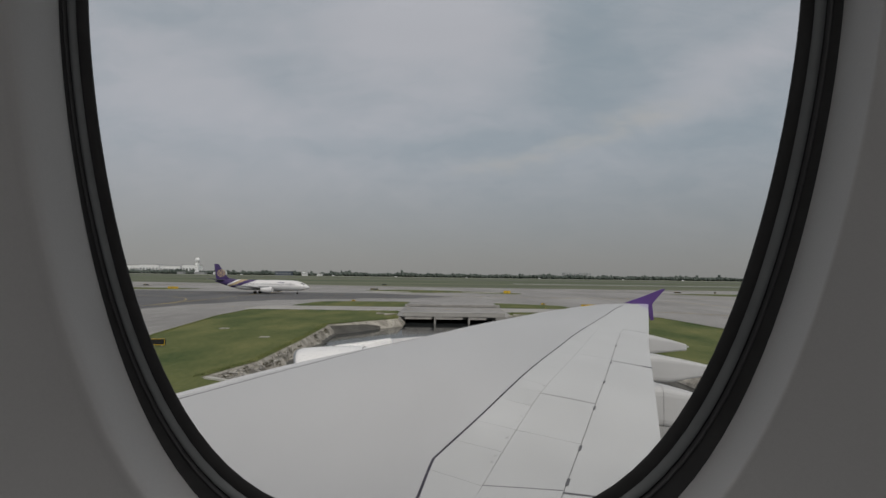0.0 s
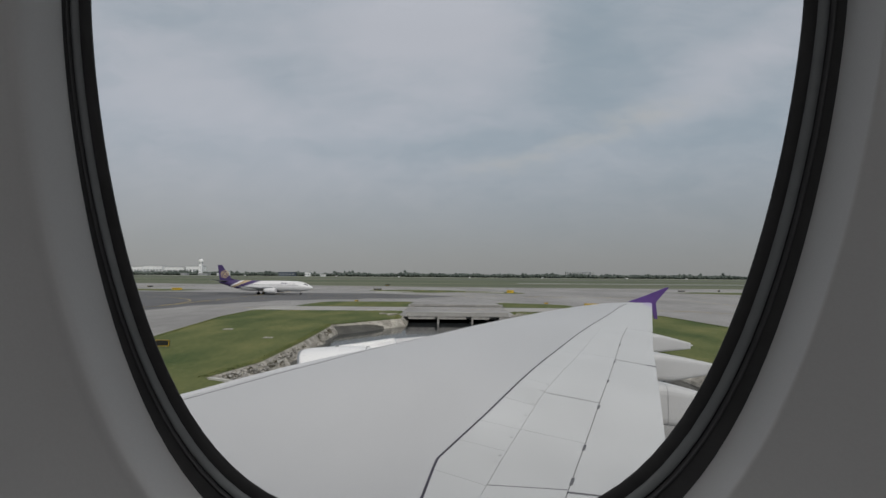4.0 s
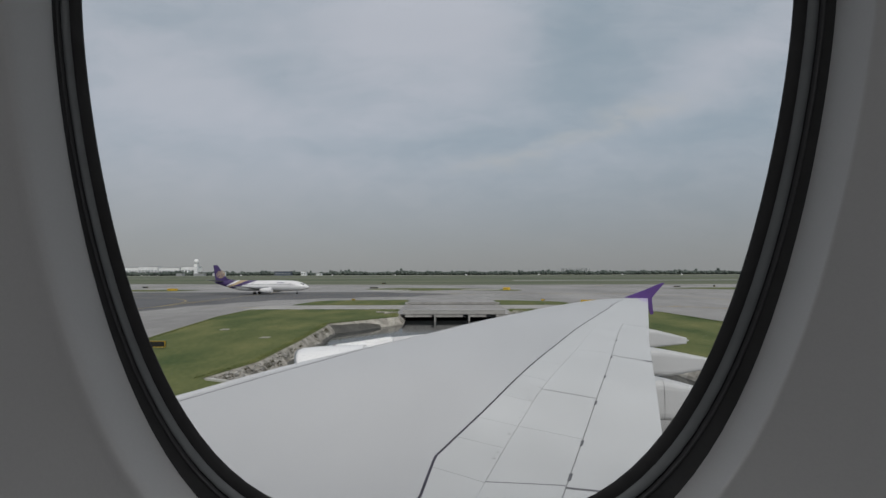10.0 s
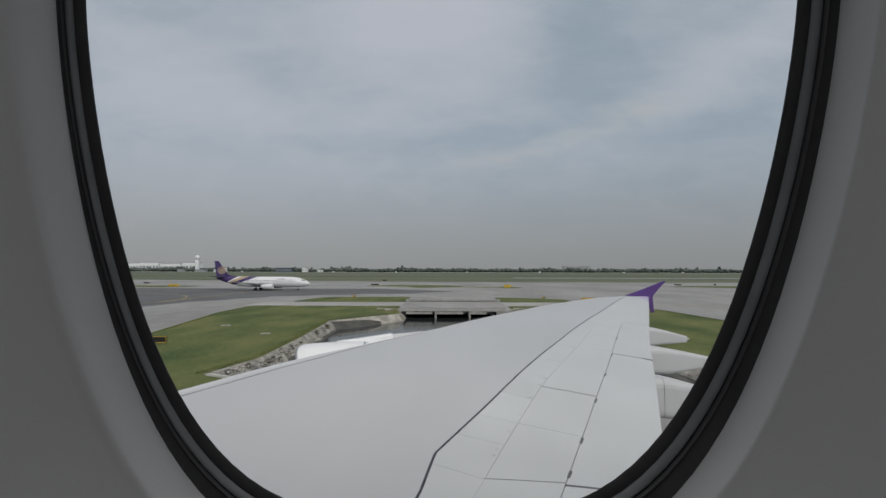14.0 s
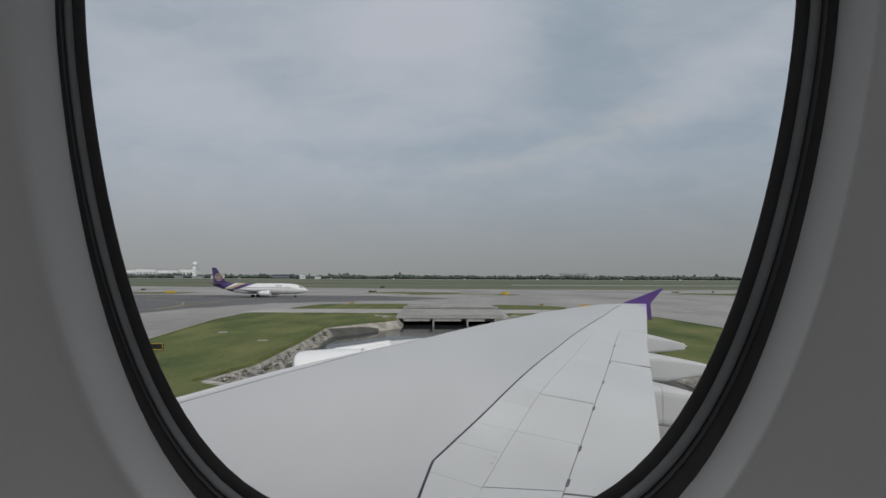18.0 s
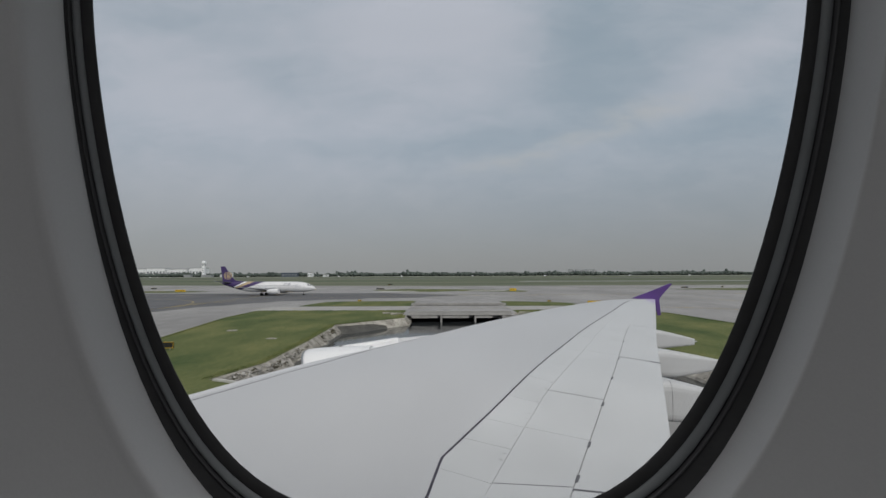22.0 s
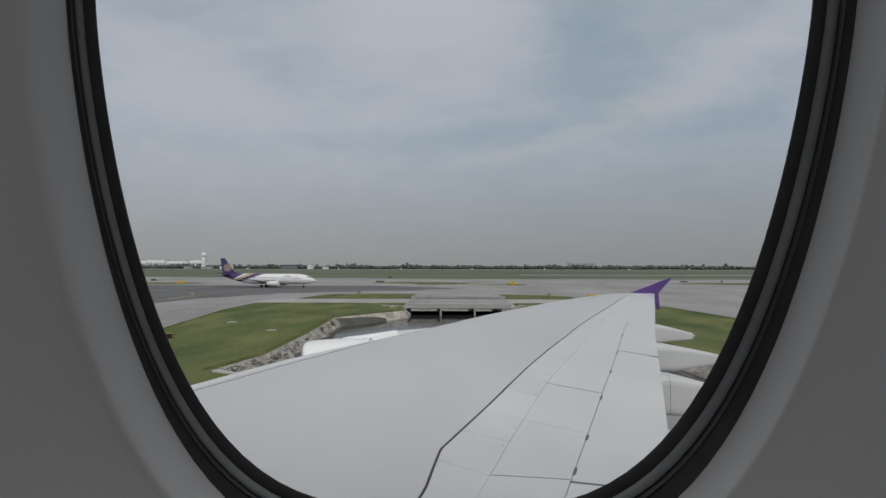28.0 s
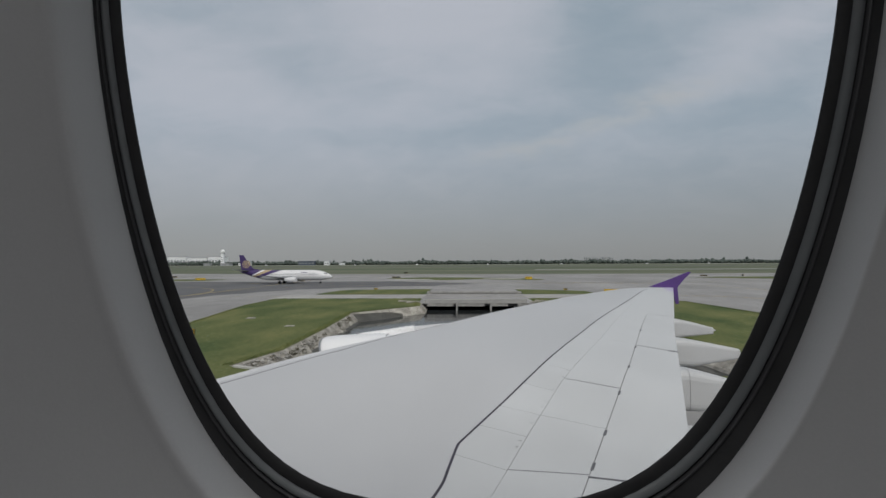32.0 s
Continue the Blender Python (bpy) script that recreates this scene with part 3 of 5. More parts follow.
# dark dry weeds rooted in the joints of the facing, and the wet ledge along the waterline
weed_v, weed_f = [], []
for i in (1, 2, 3):
    a, b = rim[i], rim[i + 1]
    d = (b - a).normalized()
    inn = Vector((d.y, -d.x))
    for k in range(int((b - a).length * 5)):
        t, o = rnd.uniform(0, (b - a).length), rnd.triangular(0.2, 1.35, 0.5)
        if noise.noise(Vector((a.x + d.x * t, (a.y + d.y * t) * 0.55, o * 1.4))) < (-0.1 if a.y + d.y * t < 60 else 0.16):
            continue
        root = Vector((a.x + d.x * t + inn.x * o, a.y + d.y * t + inn.y * o, 0.02 - 0.72 * max(0, o - 0.1)))
        for _ in range(9):
            base = len(weed_v)
            q = root + Vector((rnd.gauss(0, 0.13), rnd.gauss(0, 0.16), rnd.gauss(0, 0.03)))
            tip = q + Vector((rnd.uniform(-0.1, 0.16), rnd.uniform(-0.14, 0.14), rnd.uniform(0.05, 0.2)))
            side = Vector((rnd.uniform(-1, 1), rnd.uniform(-1, 1), 0.1)).normalized() * 0.05
            weed_v.extend((q - side, q + side, tip))
            weed_f.append((base, base + 1, base + 2))
    strip = []
    for k in range(9):
        p = a + (b - a) * k / 8
        w = 0.12 * noise.noise(Vector((p.x, p.y * 0.7, 4.0)))
        strip.append([(p.x + inn.x * o, p.y + inn.y * o, z) for o, z in ((1.15 + w, -1.08), (1.62 + w, -1.24), (1.75 + w, -1.5), (1.1, -1.6))])
    part("wet_ledge", loft(strip), BANK_WET, bank, "dark wet ledge at the waterline")
me = bpy.data.meshes.new("weeds")
me.from_pydata(weed_v, [], weed_f)
me.materials.append(WEED)
weeds = tagged(new("weeds", me), "dark dry weeds on the bank", kind="stuff")
weeds.parent = bank
me = bpy.data.meshes.new("rubble")
me.from_pydata(pebble_v, [], pebble_f)
me.materials.append(STONE)
rubble = tagged(new("rubble", me), kind="stuff")
rubble.parent = bank

# ---- bridge of the service road over the pond channel ----
bridge = thing("road_bridge", pose(2.1, 100, 0), "low pale concrete road bridge over the pond channel", "bridge")
part("deck", box(24.2, 26.7, 0.4, (0, 14.5, -0.34), 0.02), CONCRETE, bridge)
part("edge_slab", box(21.6, 1.5, 0.09, (-0.1, 0.5, 0.045), 0.01), GIRDER, bridge)
part("parapet", box(20.6, 0.35, 0.70, (-0.1, 0.0, 0.13), 0.03), ROAD_CONCRETE, bridge, "pale weathered concrete parapet")
part("coping", box(20.7, 0.45, 0.07, (-0.1, 0.0, 0.825), 0.015), PALE_SLAB, bridge)
for x0, x1 in ((-9.9, -4.6), (-3.7, 1.7), (3.0, 6.4), (8.6, 10.2)):
    part("girder", box(x1 - x0, 0.5, 0.5, ((x0 + x1) / 2, 0.14, -0.52), 0.03), GIRDER, bridge)
part("kerb", box(24.2, 0.35, 0.12, (0, 27.5, 0.04), 0.03), GIRDER, bridge)
for x in (-3.9, 2.95, 8.5):
    for y in (-0.05, 9, 18, 26):
        part("pier", tube(0.2, 0.2, 3.6, 12, (x, y, -3.6)), GIRDER, bridge)
# abutments, underside and back wall carry the shade of the opening in their colour
for x in (-11.2, 11.6):
    part("abutment", box(0.6, 27, 3.0, (x, 13.9, -3.4), 0.05), UNDER_SHADE, bridge)
part("underside", box(22.4, 27.0, 0.12, (0.2, 13.9, -0.5)), UNDER_SHADE, bridge)
part("back_wall", box(22.4, 0.4, 3.0, (0.2, 27.6, -3.4)), UNDER_SHADE, bridge)
bridge_far = thing("road_bridge", pose(2.25, 133, 0), "second low concrete bridge deck behind the first", "bridge")
part("deck", box(25.0, 19, 0.6, (0, 9.5, -0.54), 0.02), CONCRETE, bridge_far)
part("parapet", box(25.0, 0.35, 0.5, (0, -1.15, 0.045), 0.03), GIRDER, bridge_far, "pale weathered concrete parapet")
# the shade below the far parapet is painted into this dark beam
part("beam", box(22.4, 0.3, 1.1, (0, -1.22, -1.1)), UNDER_SHADE, bridge_far)
for x in (-3.9, 6.2):
    part("pier", tube(0.24, 0.24, 3.2, 12, (x, 0.6, -3.6)), GIRDER, bridge_far)


# ---- wing ----
SPAN = (3, 6, 9.5, 11.7, 15.5, 18.4, 22.9, 28.5, 32.5, 35.2, 37.5)
CREST_DROP = (3.0, 2.65, 2.32, 2.12, 1.96, 1.80, 1.66, 1.62, 1.74, 1.88, 2.0)


def lead_x(y):
    return -4.7 + 0.72 * (y - 10)


def trail_x(y):
    return float(np.interp(y, (0, 3, 9.2, 17, 37.5), (0.6, 1.6, 4.0, 7.0, 15.4)))


def chord_drop(c):
    c = min(max(c, 0.0), 1.0)
    return 0.07 * max(0.0, (c - 0.15) / 0.85) ** 1.5


_crest = smoothed(list(zip(SPAN, CREST_DROP)), 6)
CREST_Y, CREST_H = [p.x for p in _crest], [p.y for p in _crest]


def wing_top(y, c, below=0.0):
    ch = trail_x(y) - lead_x(y)
    return Vector((lead_x(y) + c * ch, y, EYE_Z - float(np.interp(y, CREST_Y, CREST_H)) - chord_drop(c) * ch - below))


def wing_patch(y0, y1, c0, c1, ny, nc, thick, below=0.0, gap=0.0):
    """A panel of the wing's upper skin; c0 and c1 are functions of the span; y0 and y1 pairs (at c0, at c1)."""
    bm = bmesh.new()
    top, low_v = [], []
    for i in range(ny + 1):
        row, low_row = [], []
        for j in range(nc + 1):
            s = j / nc
            ya, yb = y0[0] + (y0[1] - y0[0]) * s + gap, y1[0] + (y1[1] - y1[0]) * s - gap
            y = ya + (yb - ya) * i / ny
            ch = trail_x(y) - lead_x(y)
            a, b = c0(y) + gap / ch, c1(y) - gap / ch
            p = wing_top(y, a + (b - a) * s, below)
            row.append(bm.verts.new(p))
            low_row.append(bm.verts.new(p - Vector((0, 0, thick))))
        top.append(row), low_v.append(low_row)
    for i in range(ny):
        for j in range(nc):
            bm.faces.new((top[i][j], top[i][j + 1], top[i + 1][j + 1], top[i + 1][j]))
            bm.faces.new((low_v[i][j], low_v[i + 1][j], low_v[i + 1][j + 1], low_v[i][j + 1]))
    for i in range(ny):
        for j in (0, nc):
            bm.faces.new((top[i][j], top[i + 1][j], low_v[i + 1][j], low_v[i][j]))
    for j in range(nc):
        for i in (0, ny):
            bm.faces.new((top[i][j], low_v[i][j], low_v[i][j + 1], top[i][j + 1]))
    return bm


def c_spoiler(y):
    return float(np.interp(y, (0, 6.6, 7.64, 9.36, 11, 13.7, 16.4, 21, 23.5, 26, 28.5, 37.5), (0.76, 0.672, 0.638, 0.635, 0.63, 0.614, 0.603, 0.594, 0.578, 0.53, 0.475, 0.30)))


def c_mid(y):
    return float(np.interp(y, (0, 6.76, 8.24, 10.5, 14.7, 19.2, 28, 37.5), (0.76, 0.741, 0.729, 0.713, 0.705, 0.684, 0.62, 0.58)))


def c_flap(y):
    return float(np.interp(y, (0, 12.4, 14.4, 18.7, 37.5), (0.848, 0.851, 0.845, 0.828, 0.80)))


def SLAT_C(y):
    return float(np.interp(y, (0, 9.3, 10.8, 11.8, 12.56, 13.3, 14.2, 15.6, 22), (0.06, 0.044, 0.0465, 0.046, 0.031, 0.019, 0.011, 0.009, 0.008)))


wing = thing("aircraft_wing", pose(0, 0, 0), "long pale grey swept airliner wing with purple tip fence", "aircraft wing")
TIP = 36.9
whole = (0.35, TIP)
# the body below the skin panels: closed, with a rounded nose and a thin trailing edge
rings = []
for k in range(46):
    y = 0.12 + (TIP - 0.12) * k / 45
    ch = trail_x(y) - lead_x(y)
    deep = float(np.interp(y, (0, 10, 20, 37), (1.9, 1.35, 0.85, 0.28)))
    nose = 0.5 + 0.03 * y
    prof = [wing_top(y, c, 0.05) for c in (0.02, 0.15, 0.3, 0.45, 0.6, 0.75, 0.9, 0.985)]
    te, le = wing_top(y, 0.985, 0.09), wing_top(y, 0.02)
    under = [te, wing_top(y, 0.7, 0.35 * deep + 0.1), wing_top(y, 0.4, deep), wing_top(y, 0.1, deep * 0.95), le + Vector((-nose * 0.7, 0, -deep * 0.62)), le + Vector((-nose, 0, -deep * 0.35 - 0.1))]
    rings.append(prof + under)
part("wing_body", loft(rings), SEAM, wing)
part("upper_skin", wing_patch((0.15, 0.15), (TIP, TIP), lambda y: 0.03, c_spoiler, 140, 8, 0.03, 0.0, 0.0), WING, wing, "smooth pale grey upper wing skin", smooth=False)
# slats: the leading edge strip, split along the span
for a, b in ((0.15, 12.4), (12.4, 17.6), (17.6, 22.6), (22.6, 27.6), (27.6, 32.4), (32.4, 36.9)):
    ny = 14
    rows = []
    for i in range(ny + 1):
        y = a + 0.012 + (b - a - 0.024) * i / ny
        deep = float(np.interp(y, (0, 10, 20, 37), (1.9, 1.35, 0.85, 0.28)))
        nose = 0.5 + 0.03 * y
        ch = trail_x(y) - lead_x(y)
        p = wing_top(y, 0.03) - Vector((0.012, 0, 0))
        le = wing_top(y, 0.0)
        rows.append([p, wing_top(y, 0.015), le, le + Vector((-nose * 0.45, 0, -deep * 0.10 - 0.05)), le + Vector((-nose * 0.85, 0, -deep * 0.22 - 0.1)), le + Vector((-nose * 1.05, 0, -deep * 0.36 - 0.1)),
                     le + Vector((-nose * 0.9, 0, -deep * 0.5 - 0.1)), p - Vector((0, 0, 0.06))])
    part("slat", loft(rows), SLAT, wing)
part("slat_seal", wing_patch((0.15, 0.15), (22.0, 22.0), lambda y: SLAT_C(y) - 0.008 / (trail_x(y) - lead_x(y)), lambda y: SLAT_C(y) + 0.034 / (trail_x(y) - lead_x(y)), 70, 1, 0.01, -0.0015), SLAT_SEAL, wing, "thin grey seal behind the slats")
# rows of panels behind the spoiler line
first = [(0.15, 0.15), (3.4, 3.2), (5.4, 5.2), (7.34, 7.08), (8.32, 8.1), (9.14, 8.94), (10.32, 10.06), (11.6, 11.35), (13.0, 12.8), (14.7, 14.5), (16.7, 16.5), (19.0, 18.8), (22.0, 21.8), (26.0, 25.8), (30.5, 30.3), (TIP, TIP)]
for a, b in zip(first, first[1:]):
    part("spoiler_panel", wing_patch(a, b, lambda y: c_spoiler(y) + 0.030 / (trail_x(y) - lead_x(y)), c_mid, 6, 2, 0.03, 0.0, 0.0036), WING_LIGHT, wing)
second = [(0.15, 0.15), (3.6, 3.7), (7.1, 7.22), (8.94, 8.7), (10.8, 10.58), (14.68, 14.58), (19.6, 19.45), (25.0, 24.9), (30.5, 30.4), (TIP, TIP)]
for k, (a, b) in enumerate(zip(second, second[1:])):
    part("spoiler", wing_patch(a, b, c_mid, c_flap, 8, 3, 0.03, 0.0, 0.0045 if k in (2, 3, 4) else 0.003 if k < 6 else 0.0), WING_LIGHT, wing)
third = [(0.15, 0.15), (7.16, 7.2), (14.36, 14.12), (19.55, 19.42), (27.5, 27.4), (TIP, TIP)]
for a, b in zip(third, third[1:]):
    part("flap", wing_patch(a, b, lambda y: c_flap(y) + (0.007 if y < 18.7 else 0.0) / (trail_x(y) - lead_x(y)), lambda y: 1.0, 10, 3, 0.035, 0.0, 0.008 if a[0] < 19 else 0.0), WING_LIGHT, wing)
# dark sealant along the spoiler line and in the widest joints
part("seal_strip", wing_patch((0.15, 0.15), (29.5, 29.5), lambda y: c_spoiler(y) - 0.005 / (trail_x(y) - lead_x(y)), lambda y: c_spoiler(y) + 0.034 / (trail_x(y) - lead_x(y)), 180, 1, 0.02, -0.002), GAP, wing, "dark sealant strip")
for y0, y1, ca, cb, w in ((7.1, 7.22, c_mid, c_flap, 0.016), (10.8, 10.58, c_mid, c_flap, 0.024), (14.36, 14.12, c_flap, lambda y: 1.0, 0.055), (7.16, 7.2, c_flap, lambda y: 1.0, 0.045), (19.55, 19.42, c_flap, lambda y: 1.0, 0.03), (14.17, 14.12, lambda y: 0.965, lambda y: 1.0, 0.13)):
    part("joint_seal", wing_patch((y0 - w / 2, y1 - w / 2), (y0 + w / 2, y1 + w / 2), ca, cb, 1, 4, 0.02, -0.0015), DARK_METAL, wing)
part("hinge_seal", wing_patch((0.15, 0.15), (18.7, 18.7), lambda y: c_flap(y) - 0.004 / (trail_x(y) - lead_x(y)), lambda y: c_flap(y) + 0.006 / (trail_x(y) - lead_x(y)), 40, 1, 0.02, -0.0012), HINGE_SEAL, wing)
for y in (7.45, 8.55, 10.35, 12.1, 14.1, 16.4):
    part("hinge_bracket", wing_patch((y - 0.1, y - 0.1), (y + 0.1, y + 0.1), lambda v: c_flap(v) - 0.008 / (trail_x(v) - lead_x(v)), lambda v: c_flap(v) + 0.042 / (trail_x(v) - lead_x(v)), 1, 1, 0.02, -0.004), DARK_METAL, wing)
for y in (7.75, 7.95, 8.6, 9.3, 9.55, 10.15, 10.9, 11.3):
    p = wing_top(y, c_mid(y) - 0.004)
    part("latch", box(0.05, 0.02, 0.005, (p.x - 0.03, y, p.z + 0.001)), BRACKET, wing)
# canoe fairings that carry the flap tracks: hung below the flaps, their tails reach past the trailing edge
for y, x1, z_end, half, deep in ((19.3, 9.33, 2.55, 0.34, 0.70), (16.1, 8.56, 2.80, 0.42, 0.84), (12.7, 7.1, 3.12, 0.46, 1.0), (9.2, 6.0, 3.5, 0.48, 1.0)):
    rings = []
    xt = trail_x(y)
    x0 = xt - 2.2
    zt = EYE_Z - wing_top(y, 1.0).z
    for k in range(15):
        t = k / 14
        x = x0 + (x1 - x0) * t
        c = (x - lead_x(y)) / (xt - lead_x(y))
        if x < xt:
            fall = EYE_Z - wing_top(y, c).z + 0.06
        else:
            fall = zt + 0.03 + (z_end - zt - 0.03) * ((x - xt) / (x1 - xt)) ** 1.15
        w = half * (0.3 + 0.7 * math.sin(math.pi * min(0.5, 0.1 + t))) * (1 - 0.62 * max(0, (t - 0.5) / 0.5))
        h = deep * (math.sin(math.pi * min(0.5, 0.12 + 0.7 * t)) if t < 0.62 else 1 - 0.66 * ((t - 0.62) / 0.38) ** 1.1)
        rings.append([(x, y + w * math.copysign(abs(math.cos(a)) ** 0.4, math.cos(a)), EYE_Z - fall - h / 2 + h / 2 * math.copysign(abs(math.sin(a)) ** 0.4, math.sin(a))) for a in [2 * math.pi * i / 24 for i in range(24)]])
    canoe = part("flap_track_fairing", loft(rings), FAIRING, wing)
    cut = min(range(15), key=lambda k: abs(x0 + (x1 - x0) * k / 14 - xt - 0.16))
    mid = Vector((0, y, sum(p[2] for p in rings[cut]) / 24))
    band = [[(rings[cut][0][0] + dx, y + (p[1] - y) * 1.012, mid.z + (p[2] - mid.z) * 1.012) for p in rings[cut]] for dx in (-0.006, 0.006)]
    if y < 14:
        part("joint", loft(band, False), BRACKET, canoe)
    if y < 14:
        top = rings[cut][6]
        part("latch", box(0.16, 0.05, 0.03, (top[0] - 0.22, top[1] - 0.16, top[2] - 0.02), 0.006), DARK_METAL, canoe)
    part("drain_pin", tube(0.03, 0.02, 0.16, 8, (x1 - 0.02, y, sum(p[2] for p in rings[-1]) / 24 + 0.01), Matrix.Rotation(math.pi / 2, 4, "Y")), FAIRING, canoe)
    part("tail_cap", loft([rings[-1], [(x1 + 0.02, y + (p[1] - y) * 0.7, p[2]) for p in rings[-1]]]), FAIRING, canoe)
# tip fence: an arrow-shaped purple plate standing on the tip, above and below it
fy = TIP + 0.02
fence_pts = [(13.55, 6.58), (14.95, 7.08), (16.40, 7.66), (16.62, 7.66), (16.15, 7.15), (15.68, 6.62), (15.62, 6.45), (15.72, 5.35), (15.50, 5.32), (15.30, 6.1), (14.9, 6.45)]
fence_pts = [(x * (fy / 37.3), z) for x, z in fence_pts]
part("tip_fence", loft([[(x, fy, z) for x, z in fence_pts], [(x, fy + 0.12, z) for x, z in fence_pts]]), PURPLE, wing, "purple wingtip fence")
part("tip_cap", wing_patch((TIP - 0.5, 29.0), (TIP, TIP), lambda y: 0.30, lambda y: 0.995, 8, 8, 0.01, -0.006), PURPLE_FADE, wing, "pale purple painted tip")

# ---- engine nacelle ahead of the wing ----
def barrel(stations, seg=48):
    """Rings along the engine's axis; the inlet's plane leans, its upper lip ahead of the lower."""
    rings = []
    for x, r, dz in stations:
        ring = []
        for i in range(seg):
            a = 2 * math.pi * i / seg
            c, s = math.cos(a), math.sin(a)
            z = r * math.copysign(abs(s) ** 0.92, s) + dz
            lean = 0.62 * min(0.9, 1.9 - z) * min(1.0, max(0.0, (-3.1 - x) / 0.9))
            ring.append((x + lean, 0.78 * r * math.copysign(abs(c) ** 0.92, c), z))
        rings.append(ring)
    return loft(rings, close_ends=False)


nacelle = part("engine_nacelle", barrel([(-4.02, 1.52, 0.0), (-4.12, 1.62, 0.0), (-4.14, 1.70, 0.0), (-4.14, 1.79, 0.0), (-4.11, 1.842, 0.0), (-4.03, 1.872, 0.0), (-3.78, 1.90, 0.0), (-3.4, 1.925, 0.0), (-2.9, 1.955, 0.0), (-2.25, 1.955, 0.0)]), NACELLE, wing, "glossy white front cowl of the engine nacelle", True, pose(0.03, 13.9, 4.51))
part("fan_cowl", barrel([(-2.24, 1.94, 0.0), (-1.8, 1.82, -0.02), (-1.2, 1.68, -0.1), (0.0, 1.5, -0.2), (1.5, 1.4, -0.3), (3.0, 1.2, -0.4)]), NACELLE, nacelle, smooth=True)
part("inlet_lip", barrel([(-4.03, 1.50, 0), (-4.14, 1.61, 0), (-4.17, 1.70, 0), (-4.17, 1.795, 0.0), (-4.14, 1.845, 0), (-4.08, 1.862, 0)]), METAL, nacelle, "polished metal inlet lip", smooth=True)
part("intake", barrel([(-4.03, 1.51, 0), (-2.9, 1.44, 0), (-2.8, 0.3, 0)]), GAP, nacelle, "dark intake duct", smooth=True)
part("vent", box(0.10, 0.05, 0.05, (-3.12, 0.15, 1.925), 0.01), BRACKET, nacelle, "small dark vent scoop")
pylon_rings = []
for x, w, z0, z1 in ((-3.3, 0.03, 1.6, 1.90), (-3.0, 0.10, 1.5, 1.945), (-2.5, 0.15, 1.4, 2.01), (-2.17, 0.16, 1.4, 2.06), (-1.7, 0.16, 1.3, 2.135), (-1.54, 0.15, 1.2, 2.155), (-1.49, 0.14, 1.2, 2.10), (-1.46, 0.13, 1.0, 1.8)):
    x, z1 = x * 1.035, z1 - 0.06
    pylon_rings.append([(x, 0.75 - w, z0), (x, 0.75 + w, z0), (x, 0.75 + w, z1 - 0.03), (x, 0.75 + w * 0.8, z1), (x, 0.75 - w * 0.8, z1), (x, 0.75 - w, z1 - 0.03)])
part("pylon", loft(pylon_rings), NACELLE, nacelle, "pale grey pylon fairing")
root = [[(x, 1.7 - w, 1.3), (x, 1.7 + w, 1.3), (x, 1.7 + w, z1 - 0.05), (x, 1.7 + w * 0.5, z1), (x, 1.7 - w * 0.5, z1), (x, 1.7 - w, z1 - 0.05)] for x, w, z1 in ((-2.4, 0.1, 1.84), (-1.67, 0.15, 1.955), (-1.15, 0.16, 2.0), (-0.7, 0.16, 2.045), (-0.3, 0.12, 1.95))]
part("pylon_root", loft(root), SLAT, nacelle, "grey fairing where the pylon meets the wing", True)

# ---- cabin window ----
WIN_B, WIN_CZ = 0.2279, 8.6264


def window_loop(y, grow=0.0, shift=0.0, n=120, gz=None):
    """The window's egg-shaped outline at depth y, grown outwards."""
    out = []
    gz = grow if gz is None else gz
    for k in range(n):
        a = 2 * math.pi * k / n
        c, s = math.cos(a), math.sin(a)
        u = math.copysign(abs(s) ** (2 / 1.3536), s)
        w = 0.1562 * max(0.0, 1 - abs(u) ** 1.3536) ** (1 / 3.3213)
        w = math.copysign(w, c)
        # grow along the outline's own normal, near enough
        k1, k2 = (0.1562 + grow) / 0.1562, (WIN_B + gz) / WIN_B
        z = WIN_CZ + WIN_B * u * k2
        out.append((-0.0031 + w * k1 + 0.0162 * (z - EYE_Z) + shift, y, z))
    return out


window_1 = thing("window_1", pose(0, 0, 0), "aircraft cabin window with black double seal ring", "window", kind="structure")
part("pane", loft([window_loop(0.2095, 0.004), window_loop(0.2115, 0.004)]), PANE, window_1, "clear acrylic pane").visible_shadow = False
part("inner_seal", loft([window_loop(0.215, 0.004), window_loop(0.2115, 0.0008), window_loop(0.2095, 0.0), window_loop(0.2083, 0.0012), window_loop(0.2075, 0.0030), window_loop(0.2077, 0.0042, 0.0004)], False), RUBBER, window_1, "black rubber seal", True)
part("grey_ring", loft([window_loop(0.2085, 0.0040, 0.0004), window_loop(0.2070, 0.0045, 0.0005), window_loop(0.2060, 0.0058, 0.0007), window_loop(0.2055, 0.0070, 0.0010), window_loop(0.2062, 0.0074, 0.0011)], False), RING_GREY, window_1, "dark grey plastic ring", True)
part("groove", loft([window_loop(0.2062, 0.0072, 0.0011), window_loop(0.2068, 0.0078, 0.0012), window_loop(0.2055, 0.0083, 0.0014)], False), RUBBER, window_1, "", True)
part("thin_ring", loft([window_loop(0.2062, 0.0079, 0.0013), window_loop(0.2048, 0.0083, 0.0014), window_loop(0.2044, 0.0088, 0.0015), window_loop(0.2050, 0.0091, 0.0016)], False), RING_DARK, window_1, "", True)
